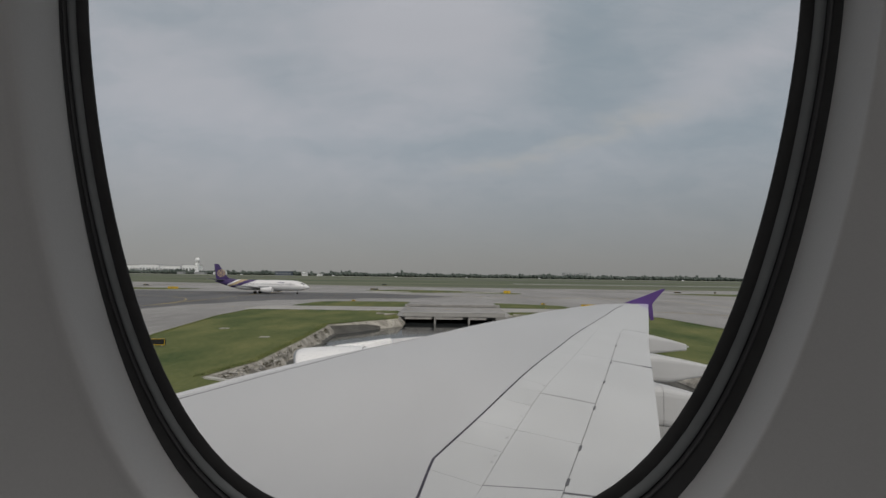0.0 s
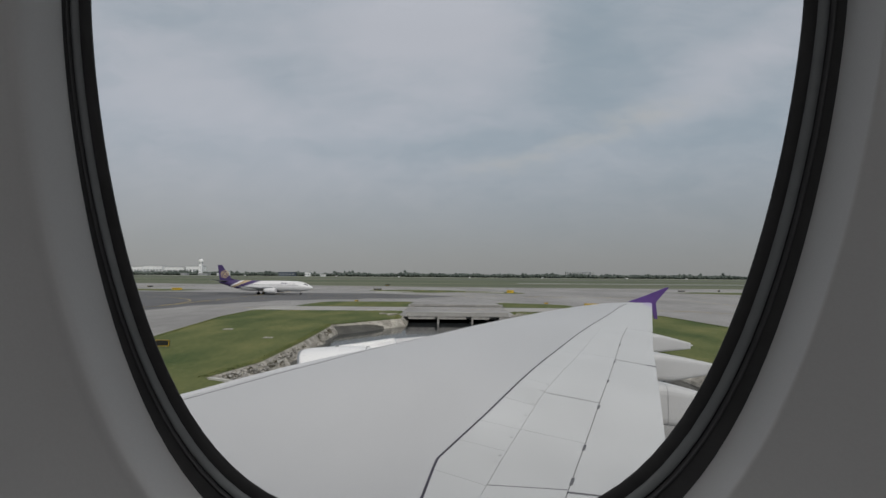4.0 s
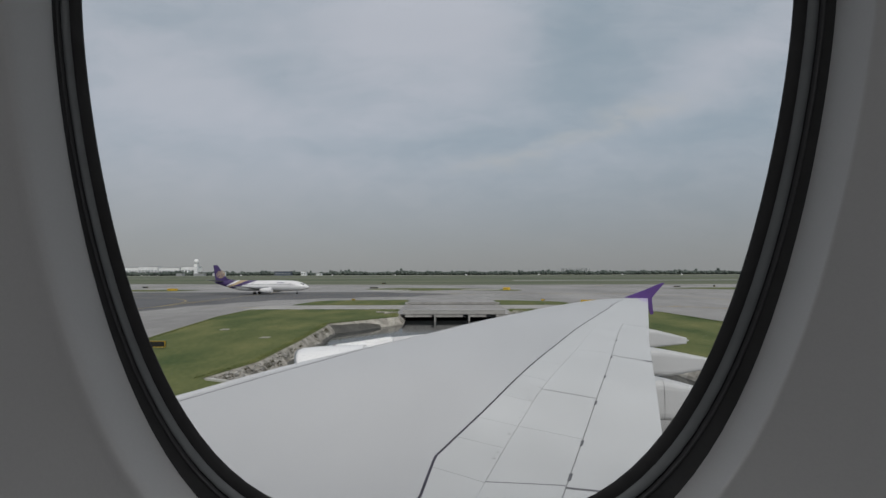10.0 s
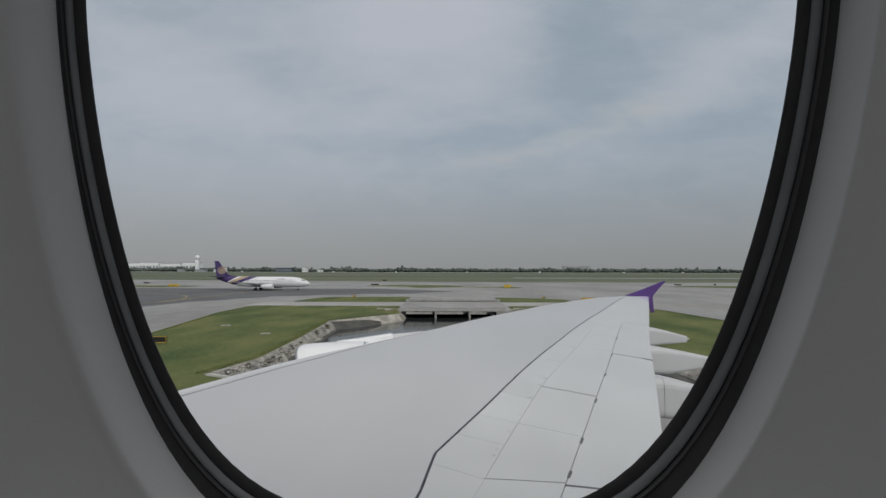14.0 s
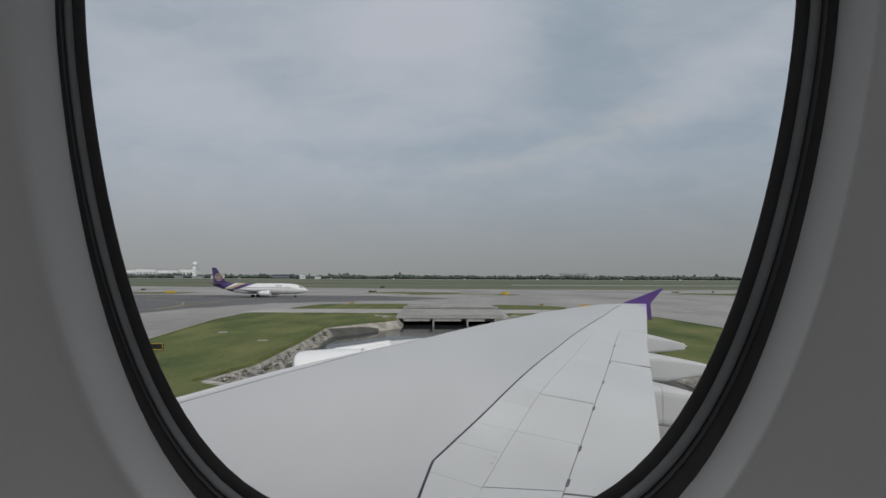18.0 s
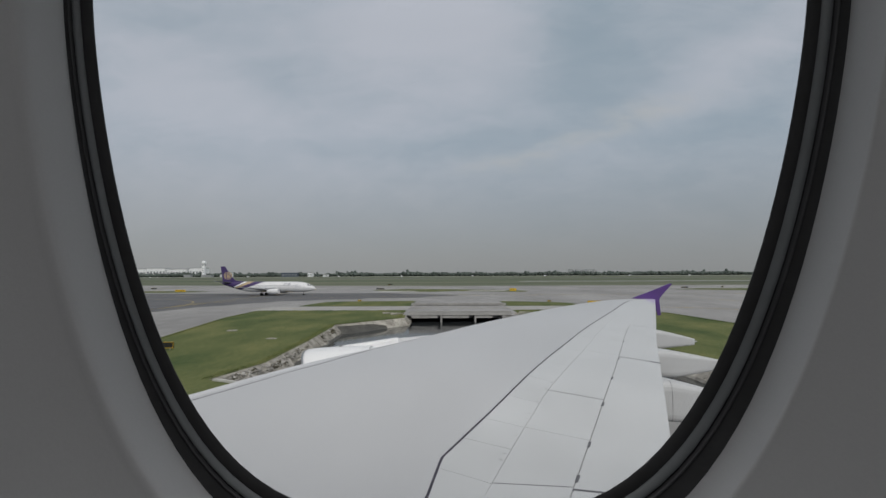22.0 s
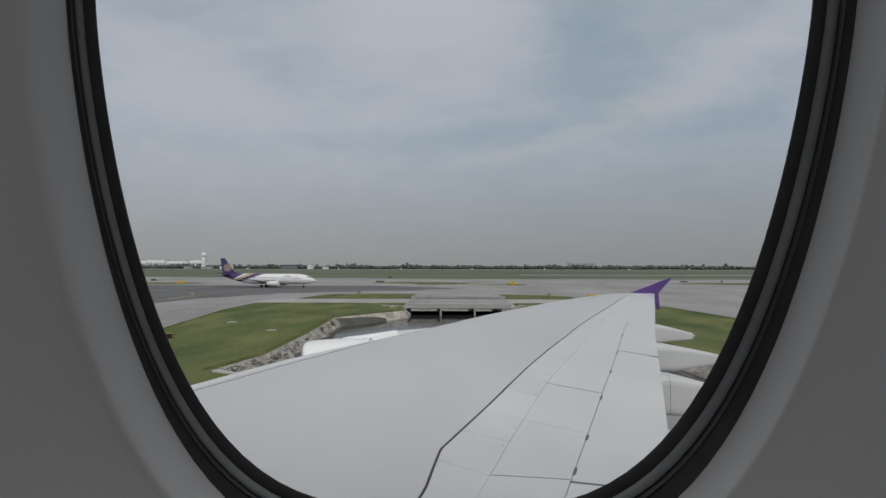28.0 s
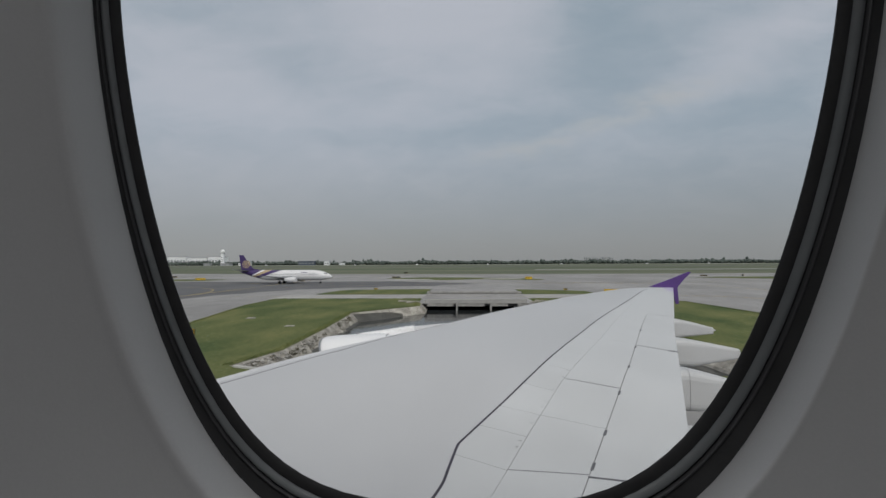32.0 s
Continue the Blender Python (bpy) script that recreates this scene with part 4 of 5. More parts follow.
part("outer_seal", loft([window_loop(0.2052, 0.0089, 0.0016), window_loop(0.2047, 0.0092, 0.0018, gz=0.0104), window_loop(0.2032, 0.0095, 0.0022, gz=0.0128), window_loop(0.2017, 0.0098, 0.0025, gz=0.0148), window_loop(0.2008, 0.0100, 0.0027, gz=0.0165)], False), RUBBER, window_1, "black outer gasket", True)


def oval_to_box(loop, y, x0, x1, z0, z1):
    """Push an oval outline out to a rectangle, ray by ray."""
    out = []
    for x, _, z in loop:
        dx, dz = x, z - WIN_CZ
        k = min((x1 if dx > 0 else -x0) / max(abs(dx), 1e-6), ((z1 - WIN_CZ) if dz > 0 else (WIN_CZ - z0)) / max(abs(dz), 1e-6))
        out.append((dx * k, y, WIN_CZ + dz * k))
    return out


wall_rings = [window_loop(y, grow, shift, gz=gz) for y, grow, shift, gz in (
    (0.2040, 0.0105, 0.0027, 0.0167), (0.2010, 0.0095, 0.0027, 0.0157), (0.2000, 0.0093, 0.0027, 0.0155), (0.1950, 0.0091, 0.0024, 0.0150), (0.1890, 0.0089, 0.0020, 0.0143), (0.1830, 0.0088, 0.0015, 0.0134),
    (0.1796, 0.0093, 0.0010, 0.0128), (0.1788, 0.0097, 0.0006, 0.0130), (0.1782, 0.0105, 0.0004, 0.0136), (0.1778, 0.0114, 0.0003, 0.0144), (0.1770, 0.0130, 0.0002, 0.0158), (0.1705, 0.0228, 0.0002, 0.0244), (0.1570, 0.0385, 0.0004, 0.0400))]
wall_rings += [window_loop(y, grow, 0.0012) for y, grow in ((0.1440, 0.0533), (0.1430, 0.0548), (0.1430, 0.0563), (0.1446, 0.064), (0.1540, 0.097), (0.1740, 0.152))]
wall_rings += [oval_to_box(window_loop(0.17, 0.05), 0.160, -2.9, 2.9, 7.45, 9.95)]
wall_cabin = tagged(new("wall_cabin", mesh_of("wall_cabin", loft(wall_rings, False), PANEL, True)), "pale grey moulded plastic cabin side panel", "wall", kind="structure")

# the rest of the cabin: floor, ceiling, far wall, end walls
for name, sx, sy, sz, at, material in (("floor", 5.8, 5.9, 0.08, (0, -2.78, 7.37), CARPET), ("ceiling", 5.8, 5.9, 0.06, (0, -2.78, 9.96), PARTITION), ("wall_far", 5.8, 0.06, 2.5, (0, -5.7, 7.45), PARTITION),
                                       ("wall_front", 0.06, 5.9, 2.5, (-2.93, -2.78, 7.45), PARTITION), ("wall_aft", 0.06, 5.9, 2.5, (2.93, -2.78, 7.45), PARTITION)):
    tagged(new(name, mesh_of(name, box(sx, sy, sz, at), material)), "plain aircraft cabin " + name.split("_")[0], name.split("_")[0], kind="structure")
# added body for the fill strip above, out of view
ceiling_light = thing("ceiling_light", pose(0.06, -0.5, 9.945), "unseen glowing strip added to light the side panel", "ceiling light")
part("diffuser", box(2.2, 0.2, 0.012, (0, 0, 0.0)), LAMP, ceiling_light)

# ---- fuselage round the cabin ----
fuselage = thing("fuselage", pose(0, -3.075, 5.9), "white airliner fuselage section carrying the wing", "aircraft fuselage")


def hull_ring(x, k=1.0, n=64):
    out = []
    for i in range(n):
        a = 2 * math.pi * (i + 0.5) / n
        c, s = math.cos(a), math.sin(a)
        out.append((x, 3.3 * k * math.copysign(abs(c) ** 0.28, c), 5.6 * k * math.copysign(abs(s) ** 0.28, s)))
    return out


xs = [-26, -24.5, -22, -18, -12, -6, -1.2, -0.45, 0.45, 1.2, 6, 12, 18, 24]
ks = [0.3, 0.62, 0.82, 0.95] + [1.0] * 10
bm = loft([hull_ring(x, k) for x, k in zip(xs, ks)])
dead = [f for f in bm.faces if abs(f.calc_center_median().x) < 0.4 and f.calc_center_median().y > 2.5 and 1.9 < f.calc_center_median().z < 3.6]
bmesh.ops.delete(bm, geom=dead, context="FACES")
part("skin", bm, HULL, fuselage)
hole = [(x, y + 3.075, z - 5.9) for x, y, z in window_loop(0.231, 0.03)]
plate = [(x, y + 3.075, z - 5.9) for x, y, z in oval_to_box(window_loop(0.3, 0.05), 0.231, -0.62, 0.62, 7.7, 9.75)]
reveal = [(x, y + 3.075, z - 5.9) for x, y, z in window_loop(0.2135, 0.010)]
part("window_plate", loft([plate, hole, reveal], False), HULL, fuselage)
part("belly_fairing", box(20, 5.6, 2.2, (0, 0, -4.6), 0.7), HULL, fuselage)
for y in (-2.2, 2.2):
    for x in (2, 4):
        part("wheel", tube(0.7, 0.7, 0.5, 24, (x, y - 0.25, -5.2), Matrix.Rotation(-math.pi / 2, 4, "X")), TYRE, fuselage)
    part("gear_leg", tube(0.22, 0.3, 2.2, 12, (3, y, -5.2)), METAL, fuselage)


# ---- airliner on the far taxiway ----
jet = thing("airliner", pose(-71.9, 196, 0.04), "white twin-engine airliner with purple tail on the taxiway", "airplane")
jet.scale = (1.035, 1.035, 1.035)
# fuselage stations: along the axis, radius, height of the centre (the nose points to +x)
J = [(-18.1, 0.16, 4.55), (-17.2, 0.42, 4.45), (-15.0, 0.85, 4.2), (-12.0, 1.38, 3.8), (-9.0, 1.75, 3.45), (-6.0, 1.88, 3.25), (0, 1.9, 3.2), (8, 1.9, 3.2), (11.5, 1.88, 3.15), (13.5, 1.75, 3.05),
     (15.2, 1.42, 2.9), (16.6, 0.98, 2.72), (17.5, 0.55, 2.6), (18.0, 0.15, 2.52)]


def jet_r(x):
    return float(np.interp(x, [s[0] for s in J], [s[1] for s in J])), float(np.interp(x, [s[0] for s in J], [s[2] for s in J]))


def jet_ring(x, grow=0.0, seg=28):
    r, z = jet_r(x)
    return [(x, (r + grow) * math.cos(2 * math.pi * i / seg), z + (r + grow) * 1.06 * math.sin(2 * math.pi * i / seg)) for i in range(seg)]


part("fuselage", loft([jet_ring(s[0]) for s in J]), JET_WHITE, jet, smooth=True)
part("tail_cone", loft([jet_ring(x, 0.015) for x in (-18.11, -17.2, -16, -15.0, -13.2)]), JET_PURPLE, jet, "purple tail cone", True)


def sweep_band(b0, b1, t0, t1, material, label):
    """A painted band from b0..b1 under the belly to t0..t1 on the crown, wrapped on both sides."""
    bm = bmesh.new()
    for side in (1, -1):
        prev = None
        for k in range(19):
            a = radians(-62 + 152 * k / 18)
            f = max(0.0, (math.sin(a) + 0.883) / 1.883) ** 1.25
            pair = []
            for xb, xt in ((b0, t0), (b1, t1)):
                xx = xb + (xt - xb) * f
                r, z = jet_r(xx)
                pair.append(bm.verts.new((xx, side * (r + 0.03) * math.cos(a), z + (r + 0.03) * 1.06 * math.sin(a))))
            mid = [bm.verts.new(pair[0].co.lerp(pair[1].co, 0.5))]
            xx = 0.5 * (b0 + b1) + (0.5 * (t0 + t1) - 0.5 * (b0 + b1)) * f
            r, z = jet_r(xx)
            mid[0].co = (xx, side * (r + 0.03) * math.cos(a), z + (r + 0.03) * 1.06 * math.sin(a))
            if prev:
                bm.faces.new((prev[0], prev[1], mid[0], pair[0]))
                bm.faces.new((prev[1], prev[2], pair[1], mid[0]))
            prev = [pair[0], mid[0], pair[1]]
    part("livery_band", bm, material, jet, label, True)


sweep_band(-16.8, -13.9, -13.4, -9.2, JET_PURPLE, "purple aft band")
sweep_band(-13.1, -12.1, -7.9, -5.2, GOLD, "gold swept band")
sweep_band(-12.1, -10.5, -5.2, -1.4, JET_PURPLE, "purple forward band")


def plate_xz(points, y, thick):
    return loft([[(x, y - thick / 2, z) for x, z in points], [(x, y + thick / 2, z) for x, z in points]])


part("fin", plate_xz([(-11.6, 4.9), (-13.2, 5.9), (-14.8, 7.6), (-17.1, 11.1), (-18.7, 11.1), (-17.7, 4.9)], 0, 0.35), JET_PURPLE, jet, "purple tail fin")
part("dorsal_fin", plate_xz([(-8.2, 5.05), (-11.4, 5.5), (-13.0, 5.75), (-13.5, 5.0)], 0, 0.25), JET_PURPLE, jet)
emblem = bmesh.new()
for r0, r1 in ((1.45, 1.2), (0.95, 0.7), (0.45, 0.1)):
    for side in (1, -1):
        prev = None
        for k in range(25):
            a = 2 * math.pi * k / 24
            pair = [emblem.verts.new((-15.9 + r * 1.05 * math.cos(a), side * 0.19, 7.55 + r * math.sin(a))) for r in (r0, r1 + 0.01)]
            if prev:
                emblem.faces.new((prev[0], prev[1], pair[1], pair[0]))
            prev = pair
part("emblem", emblem, GOLD, jet, "round gold emblem")
for side in (1, -1):
    part("stabiliser", loft([[(-14.0, 0.4 * side, 5.0), (-17.2, 0.4 * side, 5.0), (-17.2, 0.4 * side, 4.8), (-14.2, 0.4 * side, 4.8)], [(-17.4, 6.2 * side, 5.6), (-18.8, 6.2 * side, 5.6), (-18.8, 6.2 * side, 5.52), (-17.5, 6.2 * side, 5.5)]]), JET_GREY, jet)
    part("wing", loft([[(4.4, 1.5 * side, 2.3), (-3.2, 1.5 * side, 2.15), (-3.2, 1.5 * side, 1.95), (4.2, 1.5 * side, 1.75)], [(0.2, 6.0 * side, 2.75), (-3.8, 6.0 * side, 2.7), (-3.8, 6.0 * side, 2.6), (0.2, 6.0 * side, 2.4)],
                       [(-4.6, 14.3 * side, 3.5), (-6.1, 14.3 * side, 3.5), (-6.1, 14.3 * side, 3.44), (-4.6, 14.3 * side, 3.4)]]), JET_GREY, jet, "grey wing")
    eng = part("engine", loft([[(x, 4.9 * side + r * math.cos(2 * math.pi * i / 24), 1.62 + r * math.sin(2 * math.pi * i / 24)) for i in range(24)] for x, r in ((5.5, 0.76), (5.65, 0.88), (5.0, 1.0), (3.4, 1.0), (2.0, 0.82), (1.0, 0.55))]), JET_WHITE, jet, "white engine", True)
    part("pylon", box(4.0, 0.3, 0.7, (2.2, 4.9 * side, 2.2), 0.1), JET_GREY, jet)
    for dy in (-0.32, 0.32):
        part("wheel", tube(0.52, 0.52, 0.34, 18, (-1.8, 2.6 * side + dy - 0.17, 0.5), Matrix.Rotation(-math.pi / 2, 4, "X")), TYRE, jet)
    part("gear_leg", tube(0.13, 0.16, 1.7, 10, (-1.8, 2.6 * side, 0.5)), METAL, jet)
for dy in (-0.2, 0.2):
    part("nose_wheel", tube(0.34, 0.34, 0.2, 16, (13.4, dy - 0.1, 0.33), Matrix.Rotation(-math.pi / 2, 4, "X")), TYRE, jet)
part("nose_leg", tube(0.08, 0.11, 1.3, 8, (13.4, 0, 0.33)), METAL, jet)
for side in (1, -1):
    bm = bmesh.new()
    for k in range(44):
        x = -8.8 + k * 0.5
        r, z = jet_r(x)
        for (dx, dz) in ((0, 0),):
            c = math.sqrt(max(0, 1 - (0.45 / 1.06 / r) ** 2))
            box(0.2, 0.05, 0.24, (x, side * (r * c + 0.0), z + 0.32), 0, bm)
    tagged(part("window_row", bm, GLASS_DARK, jet), kind="stuff")
    part("door", box(0.85, 0.06, 1.8, (11.2, side * 1.86, 2.5), 0.02), JET_DOOR, jet)
    bar = bmesh.new()
    for x in (6.6, 7.3, 8.0, 8.5):
        box(0.5, 0.05, 0.32, (x, side * 1.63, 4.12), 0, bar)
    part("title_bars", bar, JET_PURPLE, jet, "purple title bars")
    for x, w in ((15.25, 0.75), (16.0, 0.5)):
        r, z = jet_r(x)
        part("cockpit_pane", box(w, 0.5, 0.42, (x, side * r * 0.62, z + r * 0.58), 0.05), GLASS_DARK, jet)


# ---- signs, lights and markers of the airfield ----
def sign(x, y, w, h, front, label, group):
    t = thing("taxiway_sign", pose(x, y, 0.0), label, "airfield sign", group)
    part("board", box(w, 0.25, h, (0, 0, 0.25), 0.03), front, t)
    part("border", loft([[(sx * (w / 2 - e), -0.13, 0.25 + h / 2 + sz * (h / 2 - e)) for sx, sz in ((-1, -1), (1, -1), (1, 1), (-1, 1))] for e in (0.0, 0.055 if y < 200 else 0.02)], False), SIGN_YELLOW if front is SIGN_BLACK else SIGN_BLACK, t)
    if front is SIGN_YELLOW:
        for k in range(max(1, int(w / 1.1))):
            part("legend_bar", box(0.35, 0.02, h * 0.5, (-w / 2 + 0.7 + k * 1.05, -0.135, 0.25 + h * 0.25)), SIGN_BLACK, t, "black legend bar")
    for sx in (-0.38, 0, 0.38):
        part("leg", tube(0.05, 0.05, 0.3, 8, (w * sx, 0, -0.02)), METAL, t)
    return t


for x, y, w, h in ((-32.75, 55.5, 3.5, 0.7), (-36, 256, 4.2, 0.6), (-42.5, 352, 3.0, 0.8), (125, 266, 3.6, 0.6), (146, 268, 1.0, 0.8), (-165, 274, 3.0, 0.7), (118, 120, 4.0, 0.9)):
    sign(x, y, w, h, SIGN_BLACK, "low black airfield sign with a yellow edge on the grass", "black airfield signs")
for x, y, w, h in ((-127, 232, 4.8, 0.95), (29, 229, 3.2, 1.2), (38, 131, 3.8, 0.9), (-108, 109, 4.4, 0.9), (-27, 148, 1.1, 0.4), (28.5, 143, 1.1, 0.4)):
    sign(x, y, w, h, SIGN_YELLOW, "low yellow airfield sign with black bars on the grass", "yellow airfield signs")

light_rnd = random.Random(9)


def edge_light(x, y):
    t = thing("taxiway_light", pose(x, y, 0.05), "small taxiway edge light on a short stem", "airfield light", "taxiway edge lights")
    part("base", tube(0.16, 0.14, 0.06, 10), METAL, t)
    part("stem", tube(0.04, 0.04, 0.25, 8, (0, 0, 0.05)), SIGN_YELLOW, t)
    part("lens", tube(0.09, 0.05, 0.14, 10, (0, 0, 0.29)), GLASS_FAR, t)
    return t


first_light = edge_light(40, 30.4)
for x, y in [(60, 50 + 15 * k) for k in range(4)] + [(-30, 127.6), (26, 127.4), (-44, 248), (-12, 243), (8, 226), (-100, 90), (-103, 112)]:
    copy_thing(first_light, pose(x, y, 0.05))
slab = thing("inspection_cover", pose(-32.6, 74, 0.02), "flat pale concrete inspection cover in the grass", "manhole cover", "inspection covers")
part("frame", box(1.2, 1.0, 0.10, (0, 0, 0), 0.03), GIRDER, slab)
part("lid", box(0.9, 0.7, 0.03, (0, 0, 0.10), 0.01), BANK, slab)
for x, y in ((-23.4, 65), (33, 92), (44, 70)):
    copy_thing(slab, pose(x, y, -0.02))

for x, y, w, d, a in ((-10.9, 103.4, 2.6, 0.9, 14), (-13.2, 104.6, 1.8, 0.8, -8), (-11.6, 101.6, 1.2, 0.7, 30), (14.2, 102.0, 1.9, 0.9, -20), (15.8, 105.5, 2.4, 0.8, 9)):
    t = thing("broken_slab", pose(x, y, 0.03, 0, 3, a), "broken pale concrete slab lying in the grass", "concrete slab", "slabs beside the bridge")
    bm = box(w, d, 0.24, (0, 0, 0), 0.03)
    for v in bm.verts:
        v.co.x += 0.22 * v.co.y * light_rnd.uniform(0.6, 1.4)
    part("slab", bm, BANK, t)


# ---- far side of the field: woods, buildings, radar tower ----
def clump_mesh(seed, material, sub=1):
    r = random.Random(seed)
    bm = bmesh.new()
    bmesh.ops.create_icosphere(bm, subdivisions=sub, radius=1.0)
    for v in bm.verts:
        v.co *= r.uniform(0.65, 1.2)
    return bm


far_rnd = random.Random(21)
verts, faces = [], []
shapes = []
for s in range(6):
    bm = clump_mesh(s, None)
    bm.verts.ensure_lookup_table()
    shapes.append(([v.co.copy() for v in bm.verts], [[v.index for v in f.verts] for f in bm.faces]))
    bm.free()


def add_clump(x, y, z, sx, sz):
    vs, fs = shapes[far_rnd.randrange(6)]
    base = len(verts)
    a = far_rnd.uniform(0, 6.3)
    c, s = math.cos(a), math.sin(a)
    verts.extend((x + (v.x * c - v.y * s) * sx, y + (v.x * s + v.y * c) * sx, z + v.z * sz) for v in vs)
    faces.extend([base + i for i in f] for f in fs)


for k in range(3600):
    x = far_rnd.uniform(-1750, 1750)
    y = 1420 + far_rnd.uniform(0, 90)
    tall = 10.4 + 4 * noise.noise(Vector((x * 0.012, 3.1, 0))) + 3.0 * noise.noise(Vector((x * 0.05, 8.1, 0)))
    h = max(2.5, tall * far_rnd.uniform(0.7, 1.05))
    w = far_rnd.uniform(2.6, 6.5)
    add_clump(x, y, h * 0.55, w, h * 0.55)
    for _ in range(3):
        add_clump(x + far_rnd.uniform(-0.9, 0.9) * w, y - far_rnd.uniform(0, 3), h * far_rnd.uniform(0.55, 1.0), w * far_rnd.uniform(0.25, 0.5), w * far_rnd.uniform(0.2, 0.42))
    if far_rnd.random() < 0.06:
        add_clump(x, y, h * 1.12, far_rnd.uniform(2.5, 5), h * 0.42)
# the woods' haze comes from their leaf colour, not from air
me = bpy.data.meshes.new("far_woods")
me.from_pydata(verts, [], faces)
me.materials.append(LEAF_HAZE)
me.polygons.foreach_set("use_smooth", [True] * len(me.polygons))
tagged(new("far_woods", me), "long line of distant trees with haze in their colour", "trees", kind="stuff")


def building(x, y, w, d, h, wall, label, rows=2, roof=None, cols=None):
    t = thing("building", pose(x, y, 0), label, "building", "far airport buildings")
    part("wall", box(w, d, h, (0, 0, 0), 0.1), wall, t)
    part("roof", box(w + 1.2, d + 1.2, 0.8, (0, 0, h), 0.1), roof or GREY_WALL, t)
    n = cols or max(2, int(w / 9))
    for r in range(rows):
        z = h * (r + 0.35) / rows
        for k in range(n):
            part("window", box(w / n * 0.6, 0.3, h / rows * 0.3, (-w / 2 + w * (k + 0.5) / n, -d / 2 - 0.05, z)), GLASS_FAR, t)
    return t


for x, y, w, d, h in ((-925, 1560, 60, 30, 27), (-858, 1560, 64, 30, 24), (-795, 1560, 50, 30, 27), (-1010, 1600, 90, 30, 25)):
    building(x, y, w, d, h, WHITE_WALL, "long white terminal building beyond the trees", 1)
for x, y, w, h, wl_, rf in ((-640, 1400, 22, 7, WHITE_WALL, None), (-624, 1402, 9, 12, WHITE_WALL, None), (-455, 1405, 46, 11, BLUE_ROOF, BLUE_ROOF), (-395, 1400, 14, 11, WHITE_WALL, None), (-690, 1400, 30, 6, GREY_WALL, None), (-352, 1400, 14, 6, WHITE_WALL, None), (-745, 1400, 18, 6, GREY_WALL, None)):
    building(x, y, w, 14, h, wl_, "low airport building before the distant trees", 1, rf)
for k in range(22):
    x = 690 + far_rnd.uniform(-75, 75)
    h = far_rnd.uniform(16, 27)
    building(x, 2600 + far_rnd.uniform(-60, 60), far_rnd.uniform(12, 24), 16, h, HAZE_WALL, "hazy grey tower block on the skyline", 2, HAZE_WALL, 2)
radar = thing("radar_tower", pose(-703, 1405, 0), "white radar tower with a round dome", "tower")
part("shaft", box(8.5, 8.5, 34.5, (0, 0, 0), 0.3), WHITE_WALL, radar)
for z in (5, 11, 17, 23):
    for x in (-2, 2):
        part("window", box(1.8, 0.3, 2.2, (x, -4.35, z)), GLASS_FAR, radar)
part("gallery", tube(5.6, 5.6, 1.2, 24, (0, 0, 34.0)), GREY_WALL, radar)
dome = bmesh.new()
bmesh.ops.create_uvsphere(dome, u_segments=24, v_segments=14, radius=6.4, matrix=Matrix.Translation((0, 0, 40.6)))
part("dome", dome, WHITE_WALL, radar, "round white radome", True)
for x, y in ((-545, 1330), (-130, 1330), (60, 1330), (255, 1330), (480, 1330), (-300, 1335), (640, 1332)):
    van = thing("van", pose(x, y, 0.02), "small white van on the far perimeter road", "van", "far vans")
    part("body", box(5.5, 2, 1.9, (0, 0, 0.4), 0.15), WHITE_WALL, van)
    part("windscreen", box(1.0, 1.9, 0.7, (2.1, -0.06, 1.4), 0.05), GLASS_DARK, van)
    for wx in (-1.7, 1.7):
        for wy in (-0.85, 0.85):
            part("wheel", tube(0.36, 0.36, 0.25, 12, (wx, wy - 0.12, 0.36), Matrix.Rotation(-math.pi / 2, 4, "X")), TYRE, van)
tagged(new("road_far", mesh_of("road_far", ribbon([(-1800, 1310), (1800, 1310)], 120, 0.03), PALE_TURF)), "pale perimeter road before the woods", "road", kind="structure")
tagged(new("runway", mesh_of("runway", ribbon([(-1800, 830), (1800, 830)], 55, 0.03), ASPHALT)), "distant runway across the grass", "runway", kind="structure")
tagged(new("taxiway_far", mesh_of("taxiway_far", ribbon([(70, 500), (1500, 485)], 34, 0.03), CONCRETE)), "distant pale taxiway across the grass", "taxiway", kind="structure")

# ---- longer grass along the edges of the island ----
tuft_rnd = random.Random(71)
tuft_v, tuft_f = [], []


def add_tuft(x, y, high):
    for _ in range(4):
        base = len(tuft_v)
        qx, qy, turn_a = x + tuft_rnd.gauss(0, 0.12), y + tuft_rnd.gauss(0, 0.12), tuft_rnd.uniform(0, 3.14)
        sx, sy, z = math.cos(turn_a) * 0.09, math.sin(turn_a) * 0.09, high * tuft_rnd.uniform(0.4, 1.2)
        tuft_v.extend(((qx - sx, qy - sy, 0.04), (qx + sx, qy + sy, 0.04), (qx + tuft_rnd.uniform(-0.25, 0.25), qy + tuft_rnd.uniform(0.0, 0.35), 0.05 + z)))
        tuft_f.append((base, base + 1, base + 2))


EDGES = [((31, 58, 95, 113), (-29, -37, -43.3, -44), (40, 47, 62, 82, 94, 113), (-20, -18.2, -18.4, -19.5, -9.6, -10.4)),
         ((37, 58, 76, 86, 95, 113), (24.9, 23.6, 23.1, 20.6, 14.4, 15), (31, 66, 104, 113), (39, 47.5, 45, 38))]
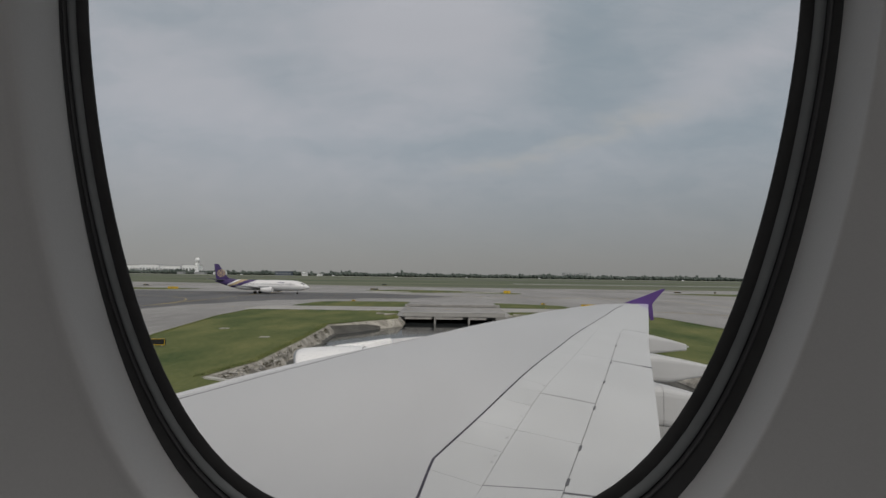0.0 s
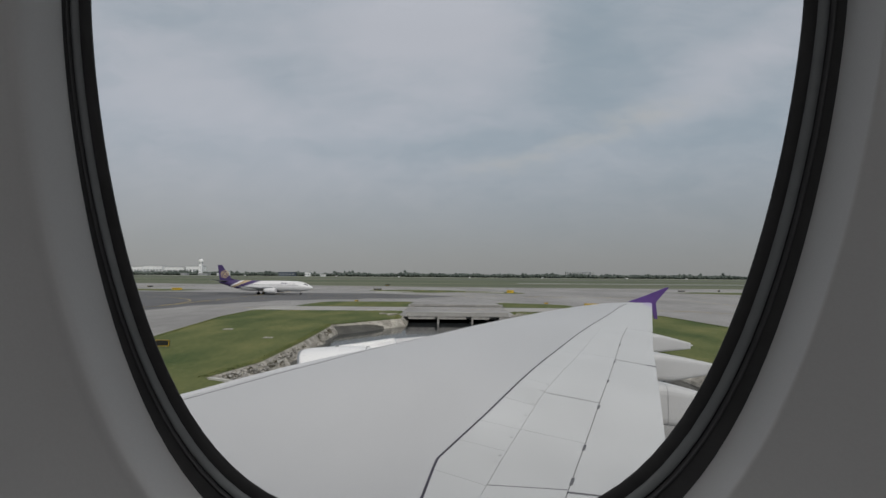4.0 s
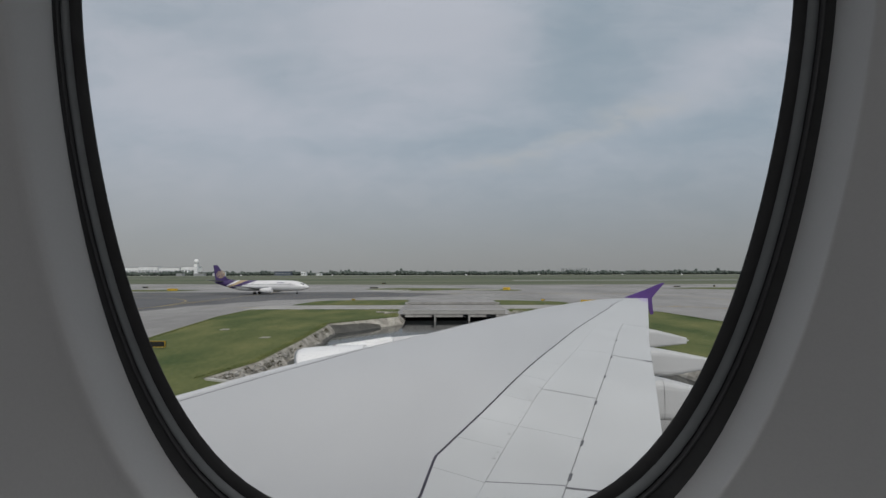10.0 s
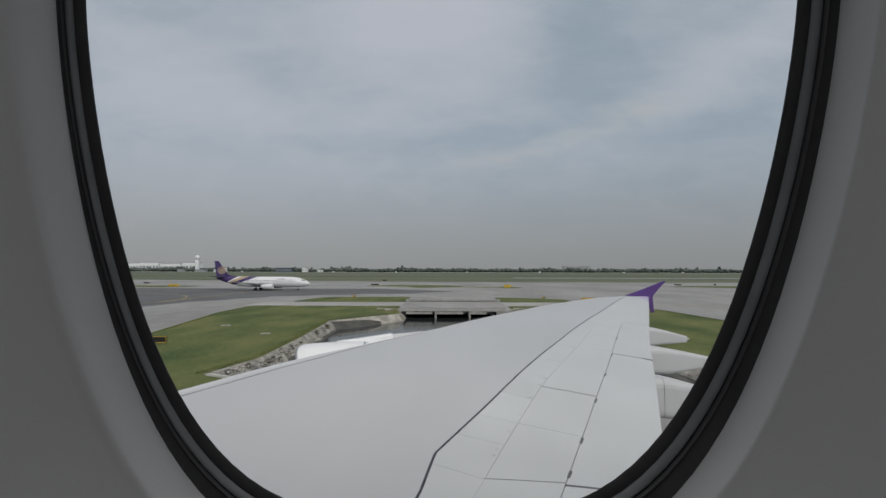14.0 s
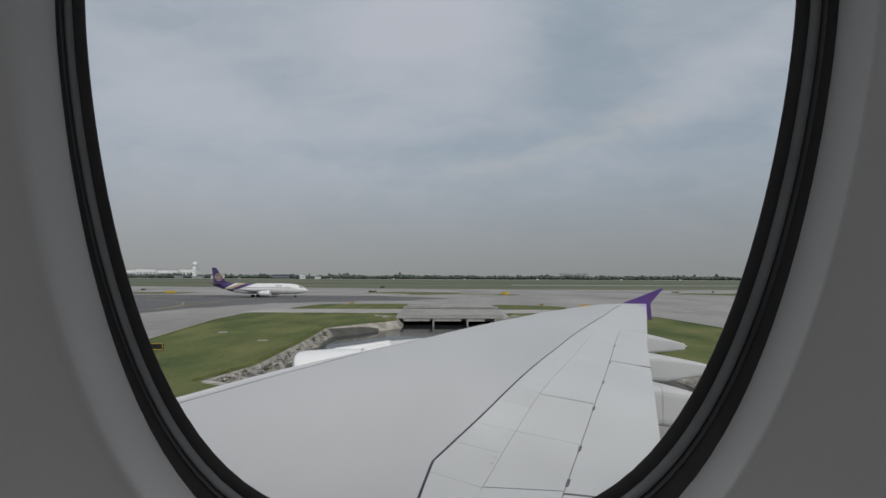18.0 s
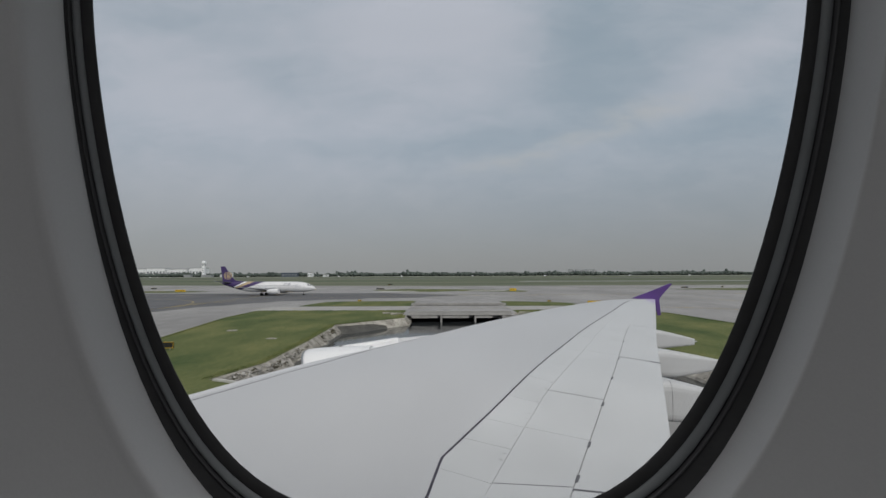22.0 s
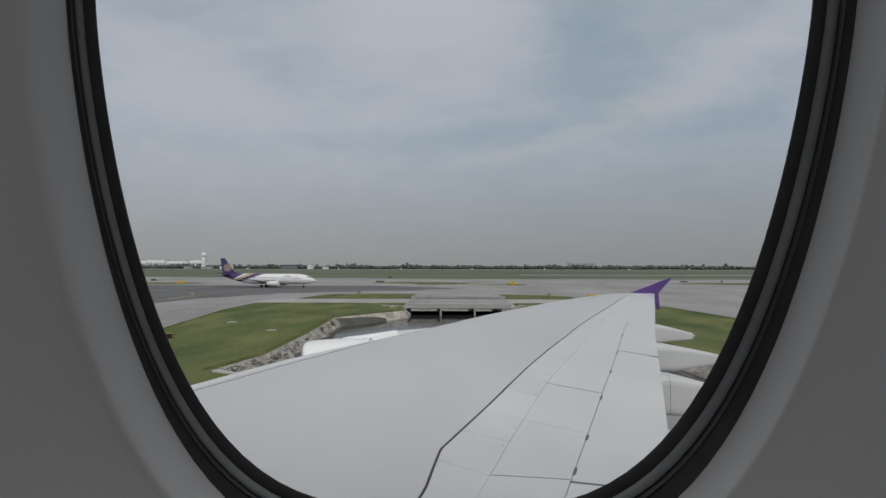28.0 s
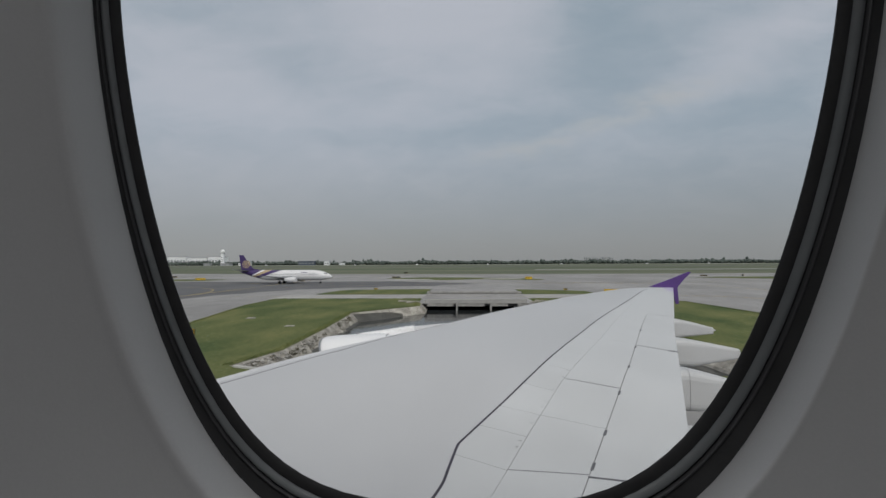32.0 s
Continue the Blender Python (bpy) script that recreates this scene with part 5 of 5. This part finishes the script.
for ya, xa, yb, xb in EDGES:
    for k in range(900):
        y = tuft_rnd.uniform(40, 112.6)
        add_tuft(float(np.interp(y, ya, xa)) + abs(tuft_rnd.gauss(0, 0.2)) - 0.1, y, 0.12)
        add_tuft(float(np.interp(y, yb, xb)) - abs(tuft_rnd.gauss(0, 0.2)) + 0.1, y, 0.14)
    for k in range(320):
        add_tuft(tuft_rnd.uniform(xa[-1], xb[-1]), 112.8 - abs(tuft_rnd.gauss(0, 0.3)), 0.18)
me = bpy.data.meshes.new("grass_tufts")
me.from_pydata(tuft_v, [], tuft_f)
me.materials.append(GRASS)
tagged(new("grass_tufts", me), "uneven tufts of longer grass along the island edges", "grass", kind="stuff")

# ---- thicket, fence and ditch on the east field ----
leaf_rnd = random.Random(33)
leaf_shapes = []
for s in range(4):
    bm = bmesh.new()
    r = random.Random(100 + s)
    for _ in range(260):
        d = Vector((r.gauss(0, 1), r.gauss(0, 1), r.gauss(0, 1))).normalized() * r.uniform(0.55, 1.0)
        m = Matrix.Translation((d.x, d.y, d.z * 0.8)) @ Euler((r.uniform(0, 6), r.uniform(0, 6), r.uniform(0, 6))).to_matrix().to_4x4()
        q = 0.17
        vs = [bm.verts.new(m @ Vector(p)) for p in ((-q, 0, 0), (0, -q * 0.6, 0), (q, 0, 0.03), (0, q * 0.6, 0))]
        bm.faces.new(vs)
    me = bpy.data.meshes.new("crown")
    bm.to_mesh(me)
    bm.free()
    me.materials.append(LEAF)
    leaf_shapes.append(me)
trunk_mesh = mesh_of("trunk", tube(0.14, 0.06, 2.6, 7), BARK)
for k in range(130):
    x, y = leaf_rnd.uniform(168, 420), leaf_rnd.uniform(128, 192)
    s = leaf_rnd.uniform(1.8, 3.4)
    t = thing("bush", pose(x, y, 0.04, 0, 0, leaf_rnd.uniform(0, 360)), "dense dark green bush in the thicket behind the fence", "bush", "thicket bushes")
    tr = new("trunk", trunk_mesh)
    tr.parent = t
    cr = new("crown", leaf_shapes[k % 4])
    cr.parent = t
    cr.matrix_basis = Matrix.LocRotScale((0, 0, s * 0.9), None, (s, s, s * leaf_rnd.uniform(0.75, 1.1)))
fence = thing("perimeter_fence", pose(0, 104, 0.04), "thin wire perimeter fence along the grass field", "fence")
post_mesh = mesh_of("post", tube(0.05, 0.05, 2.4, 8), METAL)
for k in range(76):
    p = new("post", post_mesh)
    p.parent = fence
    p.location = (116 + 4 * k, 0, 0)
for z in (0.2, 0.8, 1.4, 2.0, 2.3):
    part("wire", box(300, 0.015, 0.015, (266, 0, z)), METAL, fence)
tagged(new("ditch_lining", mesh_of("ditch_lining", ribbon(smoothed([(114, 84), (170, 78), (260, 72), (420, 68)]), 5, 0.06), BANK)), "pale concrete ditch lining in the grass", "ditch", kind="structure")

cabinet = thing("utility_cabinet", pose(152, 82, 0.04), "pale concrete utility cabinet in the grass field", "cabinet")
part("body", box(2.4, 1.2, 1.3, (0, 0, 0), 0.03), WHITE_WALL, cabinet)
part("roof", box(2.7, 1.5, 0.12, (0, 0, 1.3), 0.02), GIRDER, cabinet)
part("door", box(0.8, 0.05, 1.1, (0.4, -0.62, 0.08), 0.01), GREY_WALL, cabinet)
windsock = thing("marker_post", pose(116, 112, 0.04), "thin post with a dark round marker at the taxiway edge", "marker post")
part("pole", tube(0.05, 0.04, 2.6, 8), WHITE_WALL, windsock)
ball = bmesh.new()
bmesh.ops.create_uvsphere(ball, u_segments=12, v_segments=8, radius=0.32, matrix=Matrix.Translation((0, 0, 2.8)))
part("marker", ball, SIGN_BLACK, windsock, "", True)
